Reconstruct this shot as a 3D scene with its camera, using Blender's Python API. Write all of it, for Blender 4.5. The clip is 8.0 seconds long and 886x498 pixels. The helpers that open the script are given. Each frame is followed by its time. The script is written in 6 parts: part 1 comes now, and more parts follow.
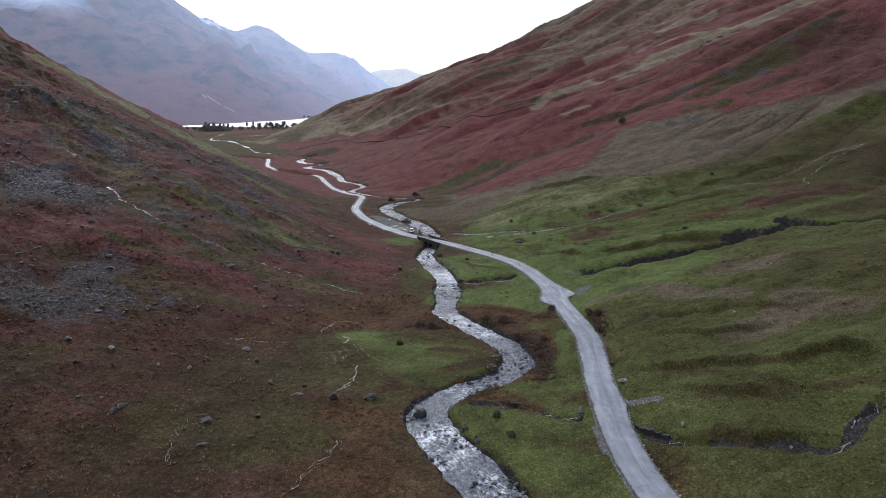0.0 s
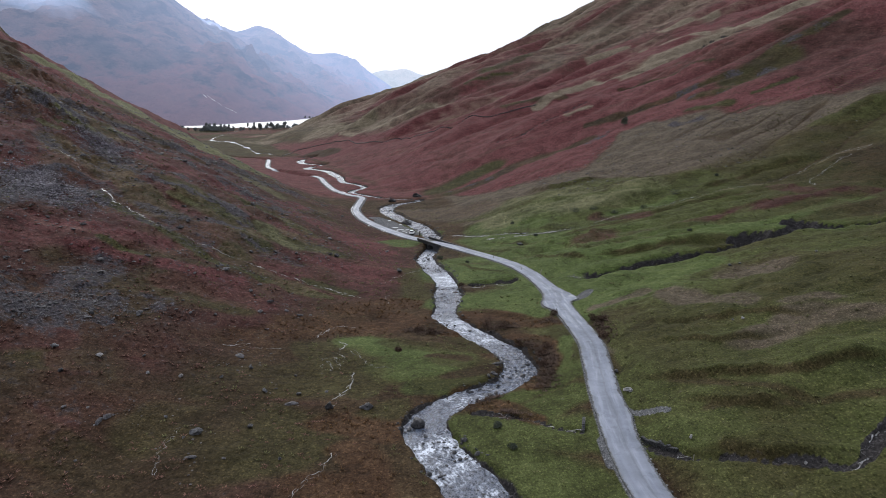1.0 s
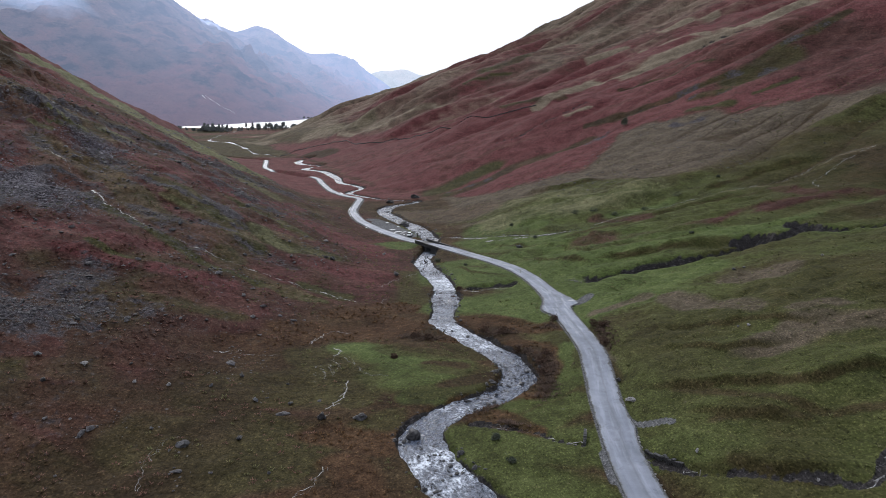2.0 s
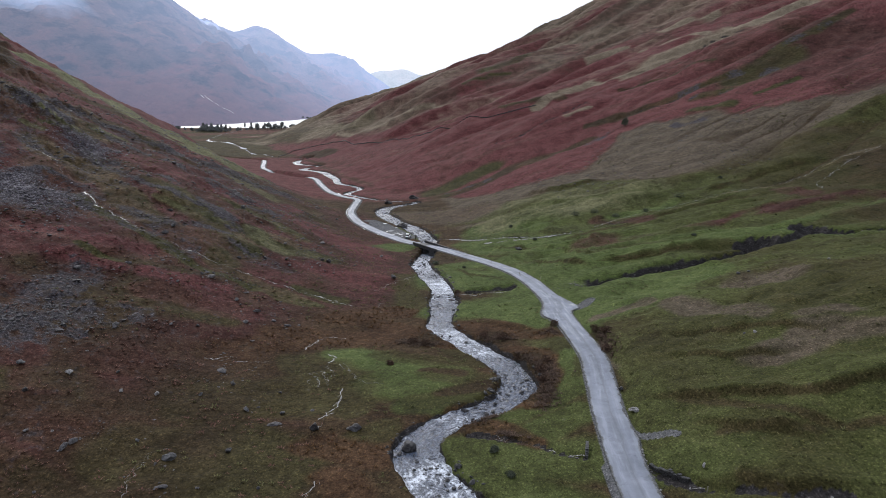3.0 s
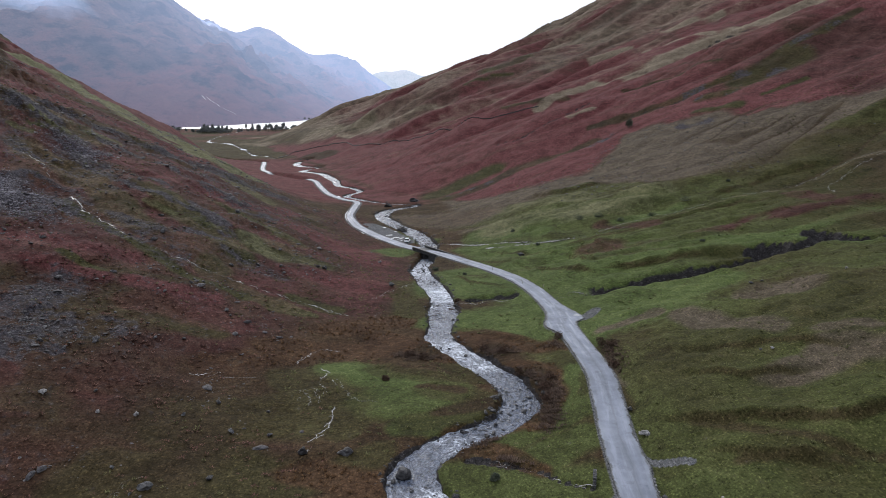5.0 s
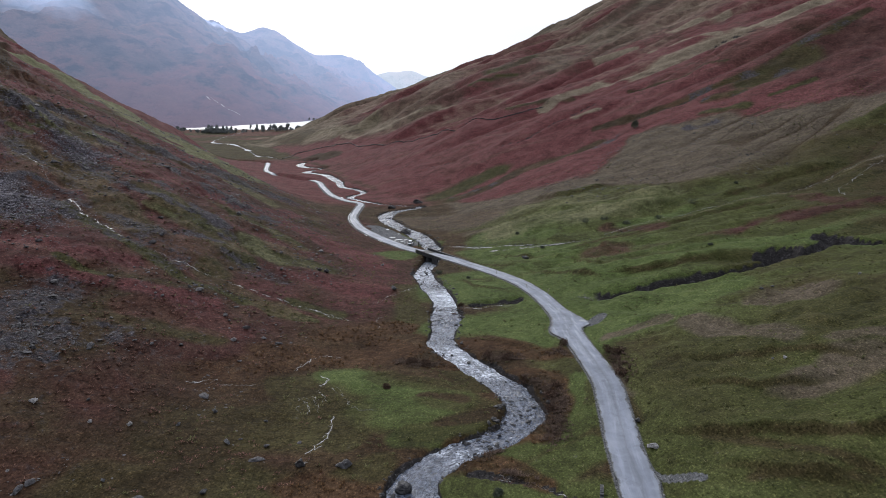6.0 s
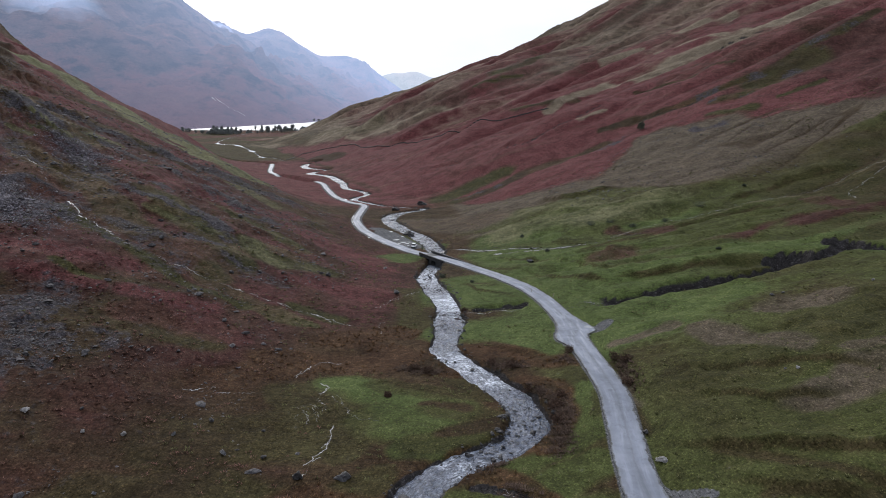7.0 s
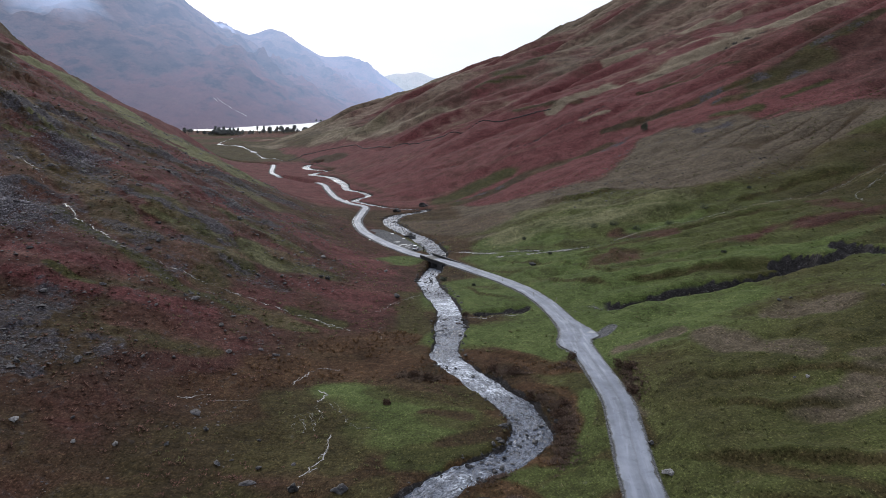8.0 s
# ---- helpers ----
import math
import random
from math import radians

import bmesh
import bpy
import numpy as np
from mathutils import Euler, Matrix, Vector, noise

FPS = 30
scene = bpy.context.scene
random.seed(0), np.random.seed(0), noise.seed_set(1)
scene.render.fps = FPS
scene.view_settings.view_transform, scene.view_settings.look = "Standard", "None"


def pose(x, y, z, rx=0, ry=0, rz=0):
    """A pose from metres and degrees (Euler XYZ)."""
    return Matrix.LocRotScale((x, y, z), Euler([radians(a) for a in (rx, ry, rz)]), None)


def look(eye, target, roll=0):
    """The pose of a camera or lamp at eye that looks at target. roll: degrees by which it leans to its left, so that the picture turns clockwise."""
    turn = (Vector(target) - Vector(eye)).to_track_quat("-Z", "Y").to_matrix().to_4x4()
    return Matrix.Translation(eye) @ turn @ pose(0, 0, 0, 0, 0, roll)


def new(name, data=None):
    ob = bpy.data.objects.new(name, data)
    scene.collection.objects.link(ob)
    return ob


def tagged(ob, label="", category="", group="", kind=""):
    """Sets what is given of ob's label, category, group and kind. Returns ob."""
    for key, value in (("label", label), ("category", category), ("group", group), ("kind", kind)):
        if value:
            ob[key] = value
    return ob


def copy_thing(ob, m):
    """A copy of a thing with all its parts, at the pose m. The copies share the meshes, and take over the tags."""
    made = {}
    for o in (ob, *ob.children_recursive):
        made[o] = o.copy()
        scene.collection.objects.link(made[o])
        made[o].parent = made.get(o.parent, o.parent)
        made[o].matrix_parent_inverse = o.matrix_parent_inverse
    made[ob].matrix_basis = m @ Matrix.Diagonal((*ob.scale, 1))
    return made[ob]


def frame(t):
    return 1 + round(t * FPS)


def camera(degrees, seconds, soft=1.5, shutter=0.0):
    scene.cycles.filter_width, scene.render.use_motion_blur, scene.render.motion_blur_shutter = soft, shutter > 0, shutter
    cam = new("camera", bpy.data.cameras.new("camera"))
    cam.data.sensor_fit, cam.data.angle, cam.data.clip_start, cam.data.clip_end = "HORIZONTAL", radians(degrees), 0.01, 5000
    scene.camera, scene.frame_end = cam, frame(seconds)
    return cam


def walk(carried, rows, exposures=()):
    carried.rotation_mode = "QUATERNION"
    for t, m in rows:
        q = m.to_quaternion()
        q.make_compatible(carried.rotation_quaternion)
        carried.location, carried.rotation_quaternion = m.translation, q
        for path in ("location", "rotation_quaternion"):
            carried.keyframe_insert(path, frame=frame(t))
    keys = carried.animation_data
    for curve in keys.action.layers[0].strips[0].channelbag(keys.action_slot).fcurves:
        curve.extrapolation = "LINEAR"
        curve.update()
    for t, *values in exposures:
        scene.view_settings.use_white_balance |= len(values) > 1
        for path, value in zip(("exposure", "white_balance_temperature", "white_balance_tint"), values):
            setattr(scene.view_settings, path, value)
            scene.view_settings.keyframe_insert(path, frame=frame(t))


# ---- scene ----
cam = camera(66.0, 8.0, soft=0.75)
PATH = [
    (0, 0, 0, 50, 77.1, -0, 0),
    (0.5, 0.18, 1.72, 49.89, 77.123, 0.008, 0.113),
    (1, 0.36, 3.42, 49.8, 77.145, 0.01, 0.118),
    (1.5, 0.54, 5.1, 49.74, 77.182, -0.005, 0.085),
    (3, 1.06, 10.01, 49.66, 77.179, -0.059, 0.005),
    (3.5, 1.23, 11.59, 49.67, 77.179, -0.05, -0.008),
    (4, 1.39, 13.13, 49.69, 77.198, -0.035, 0.031),
    (4.5, 1.55, 14.64, 49.72, 77.223, -0.022, 0.081),
    (6, 2, 18.9, 49.85, 77.286, -0.026, 0.575),
    (6.5, 2.14, 20.22, 49.9, 77.331, -0.04, 0.808),
    (7, 2.27, 21.5, 49.95, 77.362, -0.065, 0.986),
    (7.5, 2.39, 22.71, 50.01, 77.385, -0.056, 1.1),
    (8, 2.51, 23.87, 50.05, 77.41, -0.075, 1.178),
]
walk(cam, [(t, pose(*m)) for t, *m in PATH], [(0, 0.22), (4.5, 0.22), (6.5, 0.14), (8, 0.11)])

# ---- sky and light ----
world = bpy.data.worlds.new("sky")
scene.world = world
world.use_nodes = True
SUN_HEIGHT, SUN_TURN = radians(30), radians(-22)


def build_sky():
    t = world.node_tree
    t.nodes.clear()
    n, link = t.nodes.new, t.links.new
    sky = n("ShaderNodeTexSky")
    sky.sky_type, sky.sun_disc = "NISHITA", False
    sky.sun_elevation, sky.sun_rotation = SUN_HEIGHT, SUN_TURN
    sky.air_density, sky.dust_density, sky.ozone_density = 1.0, 3.0, 1.0
    dim = n("ShaderNodeVectorMath")
    dim.operation = "SCALE"
    dim.inputs["Scale"].default_value = 0.09
    link(sky.outputs[0], dim.inputs[0])
    geo = n("ShaderNodeTexCoord")
    stretch = n("ShaderNodeMapping")
    stretch.inputs["Scale"].default_value = (1.0, 1.0, 3.2)
    link(geo.outputs["Generated"], stretch.inputs[0])
    clouds = n("ShaderNodeTexNoise")
    clouds.inputs["Scale"].default_value, clouds.inputs["Detail"].default_value = 2.2, 5.0
    link(stretch.outputs[0], clouds.inputs["Vector"])
    grey = n("ShaderNodeValToRGB")
    grey.color_ramp.elements[0].position, grey.color_ramp.elements[0].color = 0.3, (0.785, 0.89, 1.085, 1)
    grey.color_ramp.elements[1].position, grey.color_ramp.elements[1].color = 0.72, (1.08, 1.12, 1.20, 1)
    link(clouds.outputs["Fac"], grey.inputs[0])
    mix = n("ShaderNodeMix")
    mix.data_type = "RGBA"
    mix.inputs[0].default_value = 0.86
    link(dim.outputs[0], mix.inputs[6])
    link(grey.outputs[0], mix.inputs[7])
    back, out = n("ShaderNodeBackground"), n("ShaderNodeOutputWorld")
    back.inputs["Strength"].default_value = 1.0
    link(mix.outputs[2], back.inputs[0])
    link(back.outputs[0], out.inputs[0])


build_sky()
sun = new("sun", bpy.data.lights.new("sun", "SUN"))
sun.data.energy, sun.data.angle, sun.data.color = 1.5, radians(16), (1.0, 0.985, 0.975)
sun.matrix_basis = look((0, 0, 0), (-math.sin(-SUN_TURN) * -1, -math.cos(SUN_TURN), -math.tan(SUN_HEIGHT)))


# ---- materials ----
class Nodes:
    """A short way to write node materials."""

    def __init__(self, name):
        self.mat = bpy.data.materials.new(name)
        self.mat.use_nodes = True
        self.tree = self.mat.node_tree
        self.tree.nodes.clear()
        self.out = self.tree.nodes.new("ShaderNodeOutputMaterial")
        self.place = self.tree.nodes.new("ShaderNodeNewGeometry").outputs["Position"]

    def put(self, socket, value):
        if isinstance(value, bpy.types.NodeSocket):
            self.tree.links.new(value, socket)
        elif isinstance(value, tuple) and len(value) == 3 and socket.type == "RGBA":
            socket.default_value = (*value, 1)
        else:
            socket.default_value = value

    def noise(self, size, detail=4.0, rough=0.55, stretch=(1, 1, 1), where=None):
        m = self.tree.nodes.new("ShaderNodeMapping")
        m.inputs["Scale"].default_value = tuple(s / size for s in stretch)
        self.put(m.inputs[0], where or self.place)
        n = self.tree.nodes.new("ShaderNodeTexNoise")
        n.inputs["Scale"].default_value, n.inputs["Detail"].default_value, n.inputs["Roughness"].default_value = 1.0, detail, rough
        self.put(n.inputs["Vector"], m.outputs[0])
        return n.outputs["Fac"]

    def cells(self, size, stretch=(1, 1, 1)):
        m = self.tree.nodes.new("ShaderNodeMapping")
        m.inputs["Scale"].default_value = tuple(s / size for s in stretch)
        self.put(m.inputs[0], self.place)
        n = self.tree.nodes.new("ShaderNodeTexVoronoi")
        n.inputs["Scale"].default_value = 1.0
        self.put(n.inputs["Vector"], m.outputs[0])
        return n.outputs["Distance"]

    def attr(self, name):
        n = self.tree.nodes.new("ShaderNodeAttribute")
        n.attribute_name = name
        return n.outputs["Fac"]

    def random(self, island=False):
        if island:
            return self.tree.nodes.new("ShaderNodeNewGeometry").outputs["Random Per Island"]
        return self.tree.nodes.new("ShaderNodeObjectInfo").outputs["Random"]

    def ramp(self, fac, *stops):
        n = self.tree.nodes.new("ShaderNodeValToRGB")
        e = n.color_ramp.elements
        while len(e) < len(stops):
            e.new(0.5)
        for k, (pos, col) in enumerate(stops):
            e[k].position = pos
            e[k].color = (*col, 1) if isinstance(col, tuple) else (col, col, col, 1)
        self.put(n.inputs[0], fac)
        return n.outputs[0]

    def mix(self, fac, a, b, blend="MIX"):
        n = self.tree.nodes.new("ShaderNodeMix")
        n.data_type, n.blend_type = "RGBA", blend
        self.put(n.inputs[0], fac)
        self.put(n.inputs[6], a)
        self.put(n.inputs[7], b)
        return n.outputs[2]

    def math(self, op, a, b=0.0, clamp=False):
        n = self.tree.nodes.new("ShaderNodeMath")
        n.operation, n.use_clamp = op, clamp
        self.put(n.inputs[0], a)
        self.put(n.inputs[1], b)
        return n.outputs[0]

    def bump(self, height, strength=0.5, distance=0.1, normal=None):
        n = self.tree.nodes.new("ShaderNodeBump")
        n.inputs["Strength"].default_value, n.inputs["Distance"].default_value = strength, distance
        self.put(n.inputs["Height"], height)
        if normal:
            self.put(n.inputs["Normal"], normal)
        return n.outputs[0]

    def surface(self, color, rough=0.8, metal=0.0, normal=None, glow=None, glow_strength=0.0, spec=0.5, coat=0.0):
        b = self.tree.nodes.new("ShaderNodeBsdfPrincipled")
        self.put(b.inputs["Base Color"], color)
        self.put(b.inputs["Roughness"], rough)
        self.put(b.inputs["Metallic"], metal)
        self.put(b.inputs["Specular IOR Level"], spec)
        b.inputs["Coat Weight"].default_value = coat
        if normal:
            self.put(b.inputs["Normal"], normal)
        if glow:
            self.put(b.inputs["Emission Color"], glow)
            self.put(b.inputs["Emission Strength"], glow_strength)
        self.tree.links.new(b.outputs[0], self.out.inputs[0])
        return self.mat


def ground_material():
    n = Nodes("moorland")
    big, mid, small, fine = n.noise(38, 4), n.noise(7, 5, 0.6), n.noise(1.3, 5, 0.66, (1, 0.7, 1)), n.noise(0.26, 3, 0.7, (1, 0.7, 1))
    streak = n.noise(9, 6, 0.62, (0.16, 1, 0.3))
    mottle = n.math("ADD", n.math("MULTIPLY", mid, 0.34), n.math("ADD", n.math("MULTIPLY", small, 0.36), n.math("MULTIPLY", fine, 0.30)))

    def tone(lo, mi, hi):
        return n.ramp(mottle, (0.40, lo), (0.50, mi), (0.61, hi))
    moor = tone((0.0210, 0.0135, 0.0072), (0.0420, 0.0280, 0.0145), (0.0800, 0.0560, 0.0298))
    moor = n.mix(n.ramp(big, (0.42, 0.0), (0.62, 0.6)), moor, tone((0.0300, 0.0140, 0.0076), (0.0570, 0.0290, 0.0153), (0.0900, 0.0520, 0.0289)))
    olive = tone((0.0214, 0.0204, 0.0072), (0.0388, 0.0357, 0.0128), (0.0683, 0.0612, 0.0248))
    green = tone((0.0290, 0.0310, 0.0112), (0.0480, 0.0540, 0.0172), (0.0760, 0.0810, 0.0292))
    sward = tone((0.064, 0.064, 0.032), (0.108, 0.106, 0.054), (0.160, 0.150, 0.080))
    lush = tone((0.036, 0.048, 0.015), (0.061, 0.081, 0.025), (0.096, 0.118, 0.040))
    red = tone((0.060, 0.0188, 0.0184), (0.098, 0.0325, 0.0325), (0.138, 0.0540, 0.0530))
    red = n.mix(n.ramp(streak, (0.55, 0.0), (0.65, 0.40)), red, tone((0.065, 0.036, 0.029), (0.115, 0.070, 0.052), (0.17, 0.115, 0.082)))
    rust = tone((0.0260, 0.0110, 0.0093), (0.0499, 0.0210, 0.0177), (0.0842, 0.0400, 0.0326))
    bog = tone((0.029, 0.0145, 0.0082), (0.054, 0.0282, 0.0150), (0.092, 0.0540, 0.0290))
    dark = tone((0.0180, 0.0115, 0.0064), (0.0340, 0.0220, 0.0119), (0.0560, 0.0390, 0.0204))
    tan = tone((0.105, 0.080, 0.056), (0.165, 0.130, 0.092), (0.225, 0.182, 0.135))
    spur = tone((0.046, 0.035, 0.025), (0.078, 0.061, 0.043), (0.120, 0.096, 0.070))
    rock = n.ramp(n.noise(0.45, 6, 0.8), (0.38, (0.018, 0.016, 0.018)), (0.53, (0.050, 0.045, 0.051)), (0.67, (0.17, 0.155, 0.17)))
    gravel = n.ramp(fine, (0.3, (0.058, 0.058, 0.060)), (0.7, (0.135, 0.136, 0.142)))
    soil = n.ramp(n.mix(0.5, small, fine), (0.36, (0.012, 0.011, 0.011)), (0.54, (0.030, 0.027, 0.027)), (0.68, (0.066, 0.062, 0.065)))

    def edge(name, rag=0.45, soft=0.16, by=None):
        w = n.math("ADD", n.attr(name), n.math("MULTIPLY", n.math("SUBTRACT", by or n.mix(0.5, small, mid), 0.5), rag * 2))
        return n.ramp(w, (0.5 - soft, 0.0), (0.5 + soft, 1.0))
    col = moor
    # the dark layer carries heather and also painted shade
    for name, layer in (("grass", green), ("lush", lush), ("spur", spur), ("rust", rust), ("olive", olive), ("bracken", red), ("sward", sward), ("bog", bog), ("heather_and_shade", dark)):
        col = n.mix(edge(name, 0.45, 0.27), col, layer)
    col = n.mix(edge("tan", 0.5, 0.26, n.mix(0.5, streak, mid)), col, tan)
    col = n.mix(edge("scree", 1.0, 0.2, small), col, rock)
    col = n.mix(edge("gravel", 0.3), col, gravel)
    col = n.mix(edge("soil", 0.12), col, soil)
    # runnels down the slopes, shade painted into gaps between tussocks, pale dead stalks
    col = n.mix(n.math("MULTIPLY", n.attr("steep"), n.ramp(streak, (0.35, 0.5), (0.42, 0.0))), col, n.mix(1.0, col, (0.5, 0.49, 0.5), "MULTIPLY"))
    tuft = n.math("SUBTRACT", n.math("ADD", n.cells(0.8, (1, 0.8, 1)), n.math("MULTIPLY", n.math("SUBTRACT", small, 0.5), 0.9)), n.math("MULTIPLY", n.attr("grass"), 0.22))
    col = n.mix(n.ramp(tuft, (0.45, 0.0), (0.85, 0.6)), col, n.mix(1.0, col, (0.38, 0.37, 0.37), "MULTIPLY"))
    col = n.mix(n.ramp(fine, (0.56, 0.0), (0.70, 0.75)), col, n.mix(1.0, col, (2.2, 2.1, 2.0), "MULTIPLY"))
    # small pits darkened in the colour as shadow under the tussocks
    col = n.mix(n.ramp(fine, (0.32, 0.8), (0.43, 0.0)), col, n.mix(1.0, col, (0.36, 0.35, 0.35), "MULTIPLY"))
    height = n.math("ADD", n.math("MULTIPLY", small, 0.7), n.math("ADD", n.math("MULTIPLY", fine, 0.3), n.math("MULTIPLY", tuft, -0.3)))
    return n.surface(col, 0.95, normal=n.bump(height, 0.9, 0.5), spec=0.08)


def rock_material(name, low, high, wet=0.75, island=False):
    n = Nodes(name)
    a, b = n.noise(0.5, 6, 0.65), n.noise(0.09, 4, 0.7)
    col = n.ramp(a, (0.3, low), (0.72, high))
    col = n.mix(n.ramp(n.random(island), (0.0, 0.0), (1.0, 0.6)), col, n.mix(1.0, col, (0.45, 0.43, 0.42), "MULTIPLY"))
    col = n.mix(n.ramp(n.noise(0.22, 3), (0.62, 0.0), (0.7, 0.3)), col, (0.20, 0.20, 0.17))
    col = n.mix(n.ramp(n.noise(0.28, 5, 0.75), (0.40, 0.85), (0.50, 0.0)), col, n.mix(1.0, col, (0.22, 0.21, 0.22), "MULTIPLY"))
    return n.surface(col, wet, normal=n.bump(n.math("ADD", a, n.math("MULTIPLY", b, 0.4)), 0.8, 0.12), spec=0.35)


def blade_material(name, stops):
    n = Nodes(name)
    col = n.ramp(n.random(True), *stops)
    patch = n.noise(9, 3)
    col = n.mix(n.ramp(patch, (0.35, 0.5), (0.6, 0.0)), col, n.mix(1.0, col, (0.55, 0.6, 0.55), "MULTIPLY"))
    return n.surface(col, 0.85, spec=0.15)


def river_material():
    n = Nodes("rushing_water")
    flow = n.tree.nodes.new("ShaderNodeCombineXYZ")
    n.put(flow.inputs[0], n.attr("aside"))
    n.put(flow.inputs[1], n.attr("along"))
    flow = flow.outputs[0]
    bend = n.noise(2.6, 4, 0.6, (1, 1, 1))
    swirl = n.tree.nodes.new("ShaderNodeVectorMath")
    swirl.operation = "ADD"
    n.put(swirl.inputs[0], flow)
    n.put(swirl.inputs[1], n.math("MULTIPLY", bend, 2.2))
    swirl = swirl.outputs[0]
    thread, wave, chop = n.noise(0.34, 5, 0.72, (1, 0.4, 1), swirl), n.noise(0.55, 4, 0.7, (1, 0.8, 1), swirl), n.noise(0.2, 3, 0.65)
    pools = n.noise(1.7, 5, 0.66, (1, 0.7, 1), swirl)
    foam = n.math("ADD", n.math("MULTIPLY", thread, 0.48), n.math("MULTIPLY", wave, 0.30))
    foam = n.math("ADD", foam, n.math("MULTIPLY", pools, 0.40))
    foam = n.math("ADD", foam, n.math("MULTIPLY", n.attr("rapid"), 0.12))
    white = n.ramp(foam, (0.655, 0.0), (0.715, 0.34), (0.805, 1.0))
    deep = n.ramp(thread, (0.37, (0.020, 0.025, 0.036)), (0.47, (0.064, 0.076, 0.106)), (0.63, (0.132, 0.153, 0.206)))
    deep = n.mix(n.ramp(n.noise(1.1, 4, 0.7, (1, 0.7, 1), swirl), (0.40, 0.75), (0.52, 0.0)), deep, n.mix(1.0, deep, (0.42, 0.44, 0.48), "MULTIPLY"))
    col = n.mix(white, deep, (0.70, 0.74, 0.82))
    height = n.math("ADD", wave, n.math("ADD", n.math("MULTIPLY", thread, 0.5), n.math("MULTIPLY", chop, 0.35)))
    return n.surface(col, n.ramp(foam, (0.58, 0.26), (0.72, 0.6)), normal=n.bump(height, 0.7, 0.3), spec=0.3)


def still_water_material(name, rough=0.04, ripple=0.03):
    n = Nodes(name)
    return n.surface((0.06, 0.065, 0.07), rough, normal=n.bump(n.noise(0.6, 3), ripple, 0.2), spec=0.9, coat=1.0)


def lake_material():
    n = Nodes("lake_water")
    # pale base colour paints in the sky's reflection on ruffled water
    col = n.ramp(n.noise(60, 3, 0.5, (0.4, 2.5, 1)), (0.35, (0.28, 0.30, 0.32)), (0.7, (0.40, 0.42, 0.44)))
    return n.surface(col, 0.4, normal=n.bump(n.noise(3.0, 3), 0.6, 0.5), spec=1.0)


def road_material():
    n = Nodes("wet_asphalt")
    big, mid, chip = n.noise(5.0, 5, 0.6), n.noise(0.8, 4), n.noise(0.03, 2)
    side = n.attr("across")
    # asphalt grey, shifted to blue to paint in reflected sky
    col = n.ramp(big, (0.28, (0.110, 0.122, 0.152)), (0.5, (0.160, 0.174, 0.212)), (0.75, (0.225, 0.242, 0.288)))
    lane = n.tree.nodes.new("ShaderNodeCombineXYZ")
    n.put(lane.inputs[0], n.attr("aside"))
    n.put(lane.inputs[1], n.attr("along"))
    wet = n.noise(0.9, 4, 0.6, (1, 0.10, 1), lane.outputs[0])
    # wet streaks, with their sheen painted in as a lighter colour
    col = n.mix(n.ramp(wet, (0.52, 0.0), (0.64, 0.5)), col, n.mix(1.0, col, (1.3, 1.3, 1.31), "MULTIPLY"))
    col = n.mix(n.ramp(wet, (0.34, 0.4), (0.44, 0.0)), col, n.mix(1.0, col, (0.76, 0.76, 0.78), "MULTIPLY"))
    track = n.ramp(side, (0.10, 0.0), (0.28, 0.5), (0.42, 0.0), (0.60, 0.0), (0.72, 0.5), (0.88, 0.0))
    col = n.mix(track, col, n.mix(1.0, col, (1.35, 1.35, 1.38), "MULTIPLY"))
    seam = n.ramp(n.math("ADD", side, n.math("MULTIPLY", n.math("SUBTRACT", mid, 0.5), 0.10)), (0.50, 0.0), (0.56, 0.28), (0.60, 0.0))
    col = n.mix(seam, col, (0.06, 0.06, 0.065))
    verge = n.ramp(n.math("ADD", side, n.math("MULTIPLY", n.math("SUBTRACT", mid, 0.5), 0.16)), (0.02, 1.0), (0.06, 0.0), (0.94, 0.0), (0.98, 1.0))
    col = n.mix(verge, col, n.ramp(n.noise(0.9, 3), (0.45, (0.05, 0.047, 0.042)), (0.62, (0.13, 0.134, 0.142))))
    patchy = n.ramp(n.noise(1.7, 3), (0.60, 0.0), (0.64, 0.35))
    col = n.mix(patchy, col, n.mix(1.0, col, (0.6, 0.6, 0.62), "MULTIPLY"))
    rough = n.mix(n.ramp(wet, (0.5, 0.0), (0.62, 1.0)), n.ramp(mid, (0.3, 0.45), (0.7, 0.68)), (0.32, 0.32, 0.32))
    return n.surface(col, rough, normal=n.bump(n.math("ADD", chip, n.math("MULTIPLY", mid, 2.0)), 0.25, 0.012), spec=0.4)


def plain(name, color, rough=0.5, metal=0.0, spec=0.5, coat=0.0, grain=0.25, size=0.3):
    n = Nodes(name)
    dark = tuple(c * (1 - grain) for c in color)
    light = tuple(min(1, c * (1 + grain)) for c in color)
    a = n.noise(size, 4)
    return n.surface(n.ramp(a, (0.3, dark), (0.7, light)), rough, metal, n.bump(a, 0.2, 0.02), spec=spec, coat=coat)


